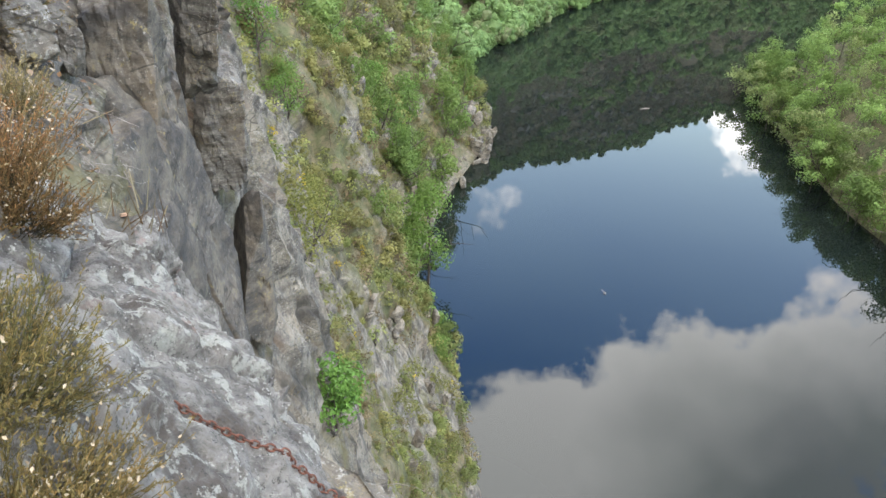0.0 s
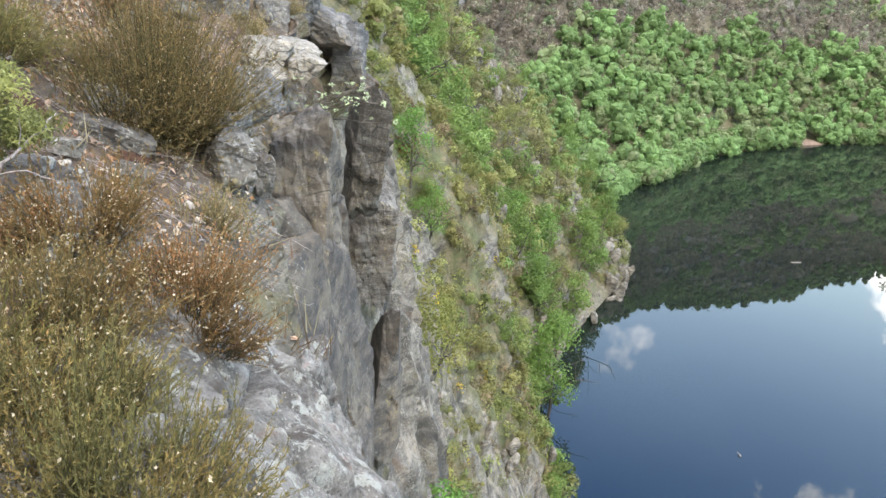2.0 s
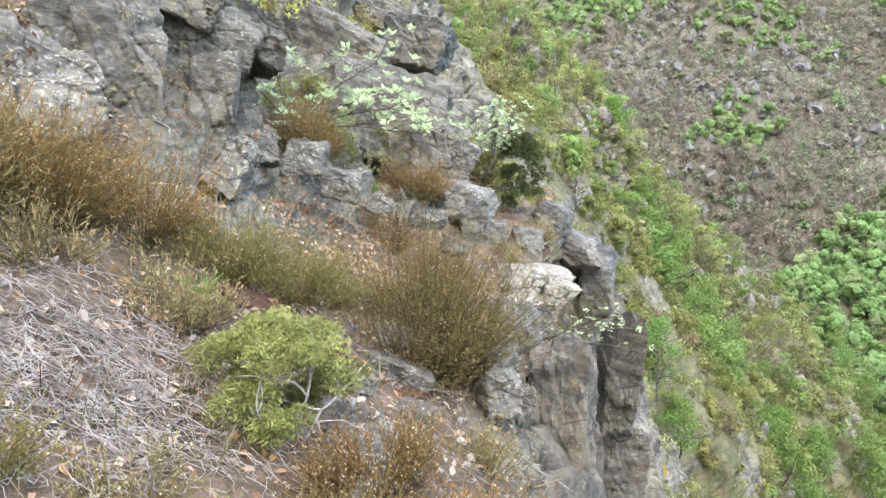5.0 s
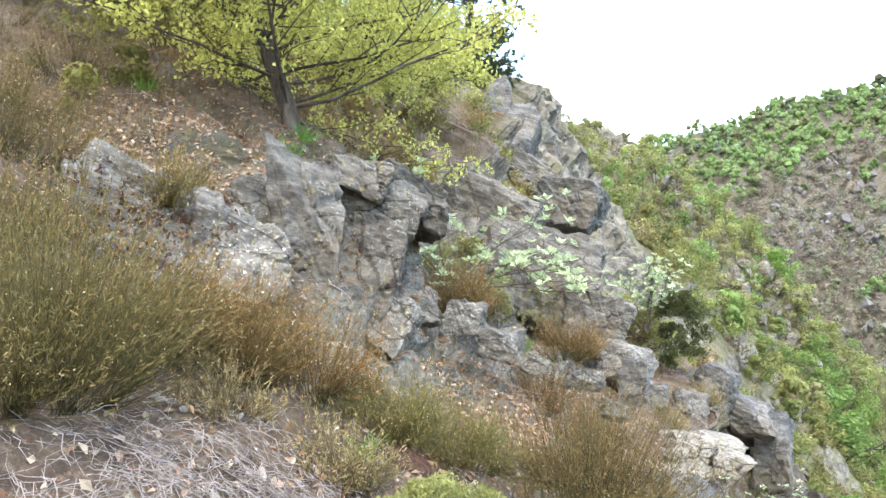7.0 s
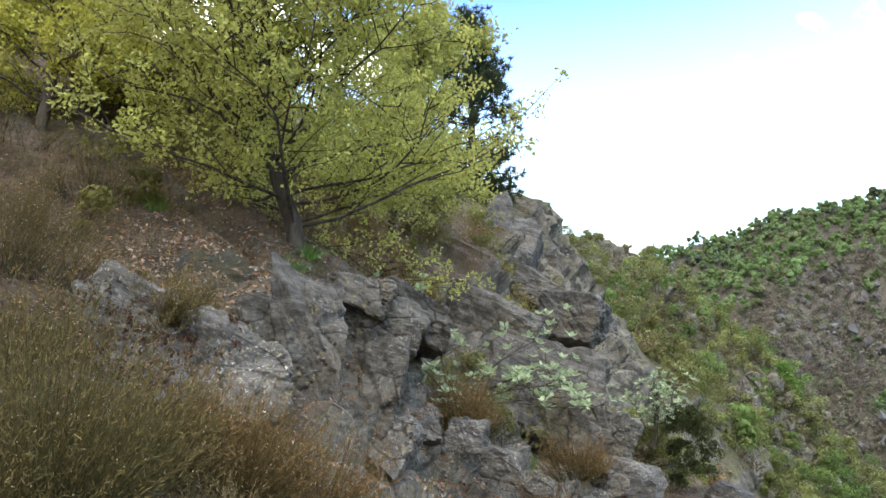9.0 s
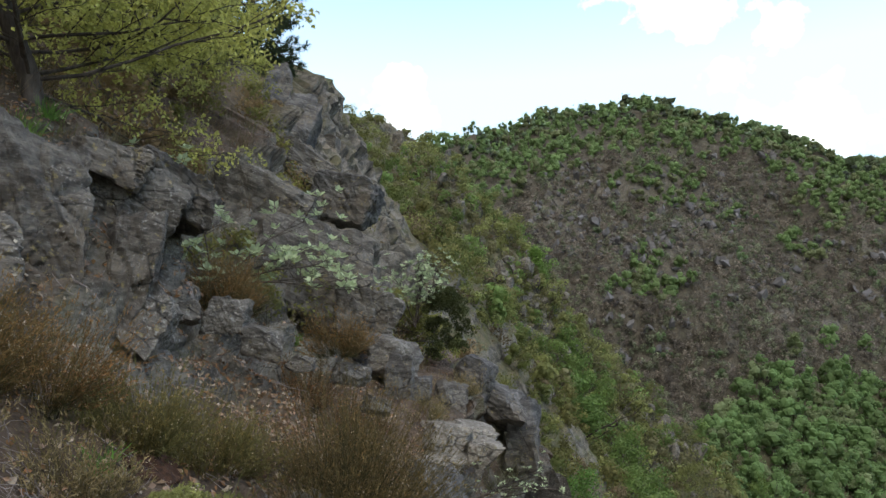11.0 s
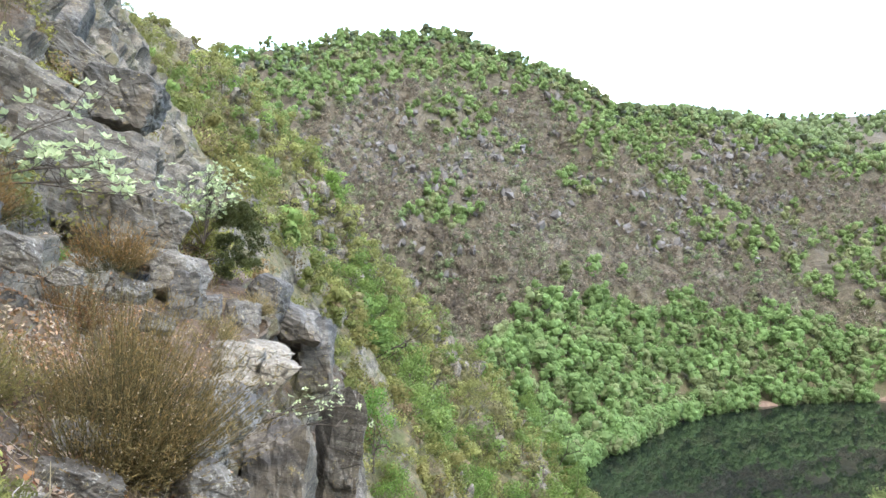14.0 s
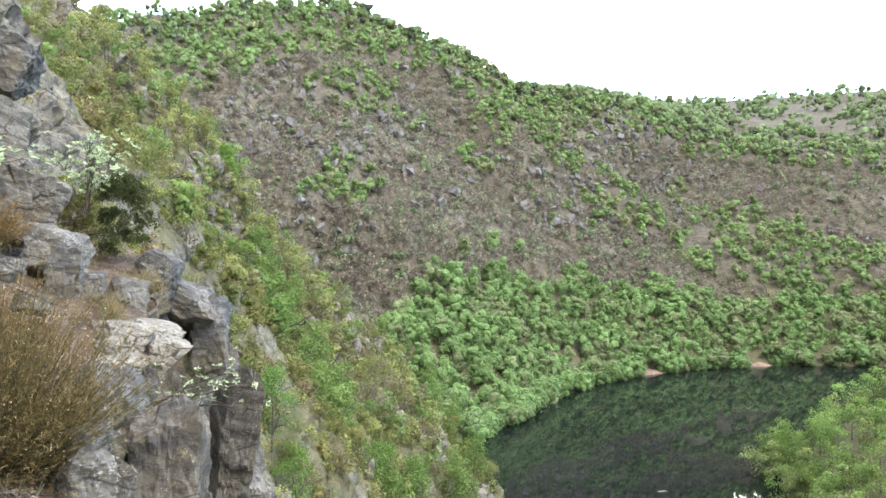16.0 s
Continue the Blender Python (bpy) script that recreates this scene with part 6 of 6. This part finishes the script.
def pine(at, height, radius, seed, label):
    g = np.random.default_rng(seed)
    tree = thing("pine_tree", label, "tree", at=at)
    w, h = Heap(), Heap()
    w.add(*tube([(0, 0, -0.5), (0.05, 0, height * 0.5), (0, 0.1, height)], (0.13, 0.08, 0.02), 7))
    for k in range(150):
        z = height * g.uniform(0.02, 0.98)
        a = g.random() * 6.28
        reach = radius * (1.1 - z / height) ** 0.6 * g.uniform(0.6, 1.1)
        end = np.array((math.cos(a) * reach, math.sin(a) * reach, z + 0.18 * reach))
        w.add(*tube([(0, 0, z), end * (0.5, 0.5, 1) - (0, 0, 0.03), end], (0.025, 0.018, 0.008), 4))
        for _ in range(9):
            c0 = np.array((0, 0, z)) + (end - np.array((0, 0, z))) * g.uniform(0.35, 1.05) + g.normal(size=3) * 0.12
            n = 34
            d = unit(scatter_dirs(n, g) + np.array((0, 0, 0.4)))
            pts = c0 + d[:, None] * np.array((0.0, 0.14))[None, :, None]
            v, f = ribbons(pts, 0.02, g)
            h.add(v, f, np.repeat(np.array((0.045, 0.075, 0.04)) * g.uniform(0.6, 1.4, (n, 1)), 4, 0))
    part("trunk", w.mesh("trunk", BARK, True), tree)
    part("crown", h.mesh("crown", LEAVES), tree)
    return tree


pine((-11.6, 13.7, ground(-11.6, 13.7) - 0.2), 6.0, 1.7, 71, "dark blue-green pine on the crag")


# ---- ground litter ----
def ground_cover():
    """Short dry grass, moss and heather seedlings over the soil."""
    g = np.random.default_rng(77)
    h = Heap()
    for _ in range(1600):
        x, y = g.uniform(-8.5, -0.6), g.uniform(0.3, 8.5)
        p = np.array((x, y, ground(x, y)))
        nrm = ground_tilt(x, y)
        if nrm[2] < 0.62 or np.hypot(x, y) < 1.0 or lump(p[None], 0.7, 78, 3)[0] < -0.25:
            continue
        n = 14
        d = unit(g.normal(size=(n, 3)) * 0.5 + nrm + np.array((0, 0, 0.6)))
        ln = g.uniform(0.03, 0.12, n) * (1 + 0.1 * np.hypot(x, y))
        t = np.linspace(0, 1, 3)
        pts = p + g.normal(size=(n, 1, 3)) * (0.06, 0.06, 0.0) - np.array((0, 0, 0.02)) + d[:, None] * (ln[:, None] * t)[:, :, None]
        v, f = ribbons(pts, 0.005, g)
        tint = np.array(((0.24, 0.18, 0.10), (0.13, 0.13, 0.05), (0.15, 0.08, 0.045), (0.30, 0.25, 0.16))[g.integers(4)]) * g.uniform(0.7, 1.2)
        h.add(v, f, tint)
    return tagged(new("dry_grass", h.mesh("dry_grass", HEATH)), "short dry grass and seedlings over the soil", "grass", kind="stuff")


ground_cover()


def moss(x, y, radius, seed, z=None):
    """A low red-brown cushion."""
    g = np.random.default_rng(seed)
    v, f = BALLS[4]
    p = v * np.array((radius, radius * 0.7, 0.028))
    p[:, 2] += lump(p + seed, 9 / radius * 0.3, seed, 4) * 0.014
    p *= (1 + 0.3 * lump(v * 1.5 + seed, 1.0, seed, 3))[:, None]
    ob = new("moss_cushion", mesh_from("moss_cushion", p, f, MOSS, False))
    n = Vector(ground_tilt(x, y))
    ob.matrix_basis = Matrix.Translation((x, y, ground(x, y) if z is None else z)) @ n.to_track_quat("Z", "Y").to_matrix().to_4x4()
    return tagged(ob, "red-brown moss cushion on rock and soil", "moss", "moss cushions")


MOSS = Shade("moss", 1.0)
MOSS.colour(MOSS.mix(MOSS.ramp(MOSS.noise(40, 6, 0.75), 0.35, 0.65), (0.03, 0.016, 0.011), (0.10, 0.05, 0.027))).bump(MOSS.noise(120, 4, 0.8), 1.0, 0.01)
MOSS = MOSS.mat
for k, (x, y, r) in enumerate(((-2.35, 2.05, 0.16), (-2.1, 2.25, 0.12), (-2.5, 2.75, 0.2), (-3.5, 1.35, 0.16), (-3.6, 1.6, 0.2), (-3.75, 1.95, 0.14), (-3.4, 5.6, 0.2), (-1.85, 2.5, 0.1))):
    moss(x, y, r, 700 + k)

def grass_tuft(x, y, size, seed, tint=(0.14, 0.27, 0.05), z=None):
    g = np.random.default_rng(seed)
    n = 90
    tuft = thing("grass_tuft", "bright green grass tuft in a rock crevice", "grass", "grass tufts", (x, y, (ground(x, y) if z is None else z) - 0.02))
    d = unit(g.normal(size=(n, 3)) * (0.45, 0.45, 0.1) + np.array((0.1, -0.05, 1)))
    ln = size * g.uniform(0.5, 1.1, n)
    t = np.linspace(0, 1, 4)
    pts = g.normal(size=(n, 1, 3)) * (size * 0.18, size * 0.18, 0) + d[:, None] * (ln[:, None] * t)[:, :, None] - np.array((0, 0, 1.0)) * (ln[:, None] * 0.25 * t ** 2)[:, :, None]
    v, f = ribbons(pts, 0.006, g)
    h = Heap()
    h.add(v, f, np.repeat(np.array(tint) * g.uniform(0.7, 1.3, (n, 1)), 8, 0))
    part("foliage", h.mesh("foliage", LEAVES), tuft)


for k, (x, y, s) in enumerate(((-3.62, 2.42, 0.22), (-3.75, 3.05, 0.2), (-4.2, 2.72, 0.24), (-4.3, 2.95, 0.2), (-4.6, 6.0, 0.2), (-2.3, 1.75, 0.16), (-2.2, 3.9, 0.15), (-5.2, 2.2, 0.2))):
    grass_tuft(x, y, s, 500 + k)


def lying(name, label, material, n, centre, spread, length, width, seed, tints, kinked=0.25, downhill=0.6, lift=0.03):
    """Dead stems strewn over the soil, following its fall."""
    g = np.random.default_rng(seed)
    h = Heap()
    for _ in range(n):
        x, y = centre[0] + g.normal() * spread[0], centre[1] + g.normal() * spread[1]
        nrm = ground_tilt(x, y)
        fall = unit(np.array((nrm[0], nrm[1], -0.2)) + 1e-4)
        d = unit(fall * downhill + g.normal(size=3) * 0.6)
        d = unit(d - nrm * (d @ nrm))
        p = np.array((x, y, ground(x, y))) + nrm * g.uniform(0.004, lift)
        ln = g.uniform(*length)
        pts = [p]
        for _ in range(4):
            d = unit(d + g.normal(size=3) * kinked)
            d = unit(d - nrm * (d @ nrm) * 0.75)
            q = pts[-1] + d * ln / 4
            q[2] = max(q[2], ground(q[0], q[1]) + 0.004)
            pts.append(q)
        r = g.uniform(*width)
        h.add(*tube(pts, np.linspace(r, r * 0.4, 5), 3), np.array(tints) * g.uniform(0.7, 1.25))
    return tagged(new(name, h.mesh(name, material, True)), label, "twigs", kind="stuff")


lying("dead_twigs", "bleached dead heather twigs matted on the soil", DEADWOOD, 1700, (-1.98, 0.98), (0.24, 0.30), (0.05, 0.24), (0.0006, 0.0021), 81, (0.4, 0.36, 0.33), 0.7, 1.3, 0.045)
lying("dead_twigs", "bleached dead twigs below the juniper", DEADWOOD, 260, (-1.72, 2.2), (0.22, 0.28), (0.06, 0.26), (0.0007, 0.002), 82, (0.4, 0.36, 0.33))
lying("dead_twigs", "grey twigs and stems scattered on the slope", DEADWOOD, 420, (-3.0, 2.4), (0.8, 1.2), (0.05, 0.3), (0.0007, 0.0024), 83, (0.4, 0.36, 0.33))
lying("dead_twigs", "dry stems in the litter under the oak", DEADWOOD, 260, (-4.3, 2.2), (0.5, 0.8), (0.06, 0.3), (0.0008, 0.0025), 84, (0.4, 0.36, 0.33))
lying("dead_twigs", "dry stems at the foot of the wall", DEADWOOD, 260, (-3.7, 4.8), (0.5, 1.0), (0.06, 0.35), (0.001, 0.004), 85, (0.4, 0.36, 0.33))


def strewn(name, label, n, areas, size, tints, seed, material, flat=True):
    g = np.random.default_rng(seed)
    h = Heap()
    for _ in range(n):
        cx, cy, sx, sy = areas[g.integers(len(areas))]
        x, y = cx + g.normal() * sx, cy + g.normal() * sy
        nrm = ground_tilt(x, y)
        p = np.array((x, y, ground(x, y))) + nrm * 0.006
        tint = np.array(tints[g.integers(len(tints))]) * g.uniform(0.7, 1.3)
        if flat:
            v, f = leaf_arrays(p[None], unit(nrm + 0.5 * g.normal(size=3))[None], g.uniform(*size), g.uniform(*size) * 0.6, g)
        else:
            v, f = BALLS[2]
            v = v[:]
            s = g.uniform(*size)
            v = np.sign(v) * np.abs(v) ** 0.6 * (1 + 0.2 * g.normal(size=3)) * s * (1, 0.8, 0.55) + p
            f = np.concatenate([f, f[:, 2:]], 1)
        h.add(v, f, tint)
    return h, name, label, material


h, *_ = strewn("leaf_litter", "", 14000, ((-2.9, 3.6, 0.25, 0.5), (-3.0, 4.6, 0.3, 0.5), (-2.95, 4.0, 0.2, 0.4), (-4.2, 1.6, 0.5, 0.5), (-4.6, 2.1, 0.5, 0.6), (-5.6, 3.0, 0.9, 1.0), (-6.5, 5.5, 1.0, 1.5), (-3.3, 4.4, 0.3, 0.8), (-3.6, 2.6, 0.5, 0.5), (-3.5, 3.6, 0.35, 0.7), (-4.2, 2.0, 0.35, 0.5), (-2.1, 2.6, 0.4, 0.7), (-3.9, 5.2, 0.5, 0.8), (-1.7, 1.2, 0.5, 0.6)), (0.02, 0.05),
               ((0.38, 0.19, 0.09), (0.46, 0.30, 0.20), (0.25, 0.14, 0.09), (0.52, 0.42, 0.32), (0.36, 0.25, 0.19)), 91, LEAVES)
tagged(new("leaf_litter", h.mesh("leaf_litter", HEATH)), "brown and orange fallen leaves on the slope", "leaf litter", kind="stuff")
STONE_TINT = Shade("small_stones", 0.9)
STONE_TINT.colour(STONE_TINT.mix(STONE_TINT.ramp(STONE_TINT.noise(30, 5, 0.7), 0.4, 0.7, 0, 0.6), STONE_TINT.attribute("tint", "Color"), (0.12, 0.115, 0.11)))
h = Heap()
g = np.random.default_rng(92)
for _ in range(420):
    cx, cy, sx, sy = ((-1.75, 2.0, 0.3, 0.4), (-2.1, 2.7, 0.35, 0.6), (-3.8, 2.0, 0.35, 0.4), (-3.3, 4.5, 0.5, 0.9), (-1.9, 0.9, 0.3, 0.4), (-3.4, 7.0, 0.4, 0.8), (-4.3, 1.8, 0.5, 0.5))[g.integers(7)]
    x, y = cx + g.normal() * sx, cy + g.normal() * sy
    v, f = BALLS[2]
    s = g.uniform(0.006, 0.022) * (1.0 if g.random() < 0.9 else 1.6)
    v = np.sign(v) * np.abs(v) ** g.uniform(0.35, 0.7) * g.uniform(0.75, 1.1, (len(v), 1)) * s * g.uniform(0.5, 1.3, 3) * (1, 1, 0.45)
    v = v @ np.array(Euler((g.normal() * 0.4, g.normal() * 0.4, g.random() * 6.28)).to_matrix()).T + np.array((x, y, ground(x, y) + s * 0.1))
    h.add(v, f, np.array(((0.30, 0.265, 0.22), (0.18, 0.165, 0.15), (0.38, 0.33, 0.26))[g.integers(3)]) * g.uniform(0.6, 1.15))
tagged(new("gravel", h.mesh("gravel", STONE_TINT.mat)), "pale broken stones strewn over the soil", "gravel", kind="stuff")


def undergrowth():
    """Low brambles, seedlings and dead bracken among the rocks uphill."""
    g = np.random.default_rng(95)
    spots = []
    while len(spots) < 330:
        x, y = g.uniform(-14, -4.6), g.uniform(0.8, 13)
        if math.hypot(x, y) > 5.2 and lump(np.array(((x, y, 0.0),)), 0.5, 96, 3)[0] > -0.35:
            spots.append((x, y, ground(x, y) - 0.08))
    spots = np.array(spots)
    k = len(spots)
    woods("undergrowth", "low olive and brown undergrowth among the rocks", spots, g.uniform(0.25, 0.8, k), g.uniform(0.22, 0.5, k),
          mixed_tints(spots, g, (0.20, 0.20, 0.06), (0.22, 0.15, 0.08), 0.6), 260, 0.04, g, 0.006, "undergrowth")


undergrowth()


def slab_growth():
    """A red-brown mat of moss and scales of cream lichen on the big slab beside the slope."""
    g = np.random.default_rng(97)
    slab = bpy.data.objects["boulder"]
    rock = BVHTree.FromPolygons([slab.matrix_basis @ q.co for q in slab.data.vertices], [tuple(q.vertices) for q in slab.data.polygons])
    mat, scales = Heap(), Heap()
    for _ in range(9000):
        x, y = g.uniform(-4.2, -2.7), g.uniform(0.8, 2.2)
        hit = rock.ray_cast(Vector((x, y, 46)), Vector((0, 0, -1)))
        if not hit[0]:
            continue
        p, nrm = np.array(hit[0]), np.array(hit[1]) * (1 if hit[1].z > 0 else -1)
        patch_here = lump(p[None], 2.6, 98, 3)[0]
        if patch_here > -0.02:
            v, f = leaf_arrays(p + nrm * 0.008 + g.normal(size=(3, 3)) * 0.012, unit(nrm + 0.9 * g.normal(size=(3, 3))), g.uniform(0.012, 0.032, 3), 0.012, g)
            mat.add(v, f, np.array((0.11, 0.05, 0.03)) * g.uniform(0.5, 1.4))
        elif patch_here < -0.12 and g.random() < 0.25:
            v, f = leaf_arrays(p[None] + nrm * 0.004, unit(nrm + 0.12 * g.normal(size=3))[None], g.uniform(0.010, 0.028), g.uniform(0.010, 0.024), g)
            scales.add(v, f, np.array((0.50, 0.46, 0.37)) * g.uniform(0.7, 1.1))
    tagged(new("moss_mat", mat.mesh("moss_mat", HEATH)), "red-brown moss mat growing on the big slab", "moss", kind="stuff")
    tagged(new("lichen", scales.mesh("lichen", HEATH)), "cream lichen scales on the grey slab", "lichen", kind="stuff")


slab_growth()
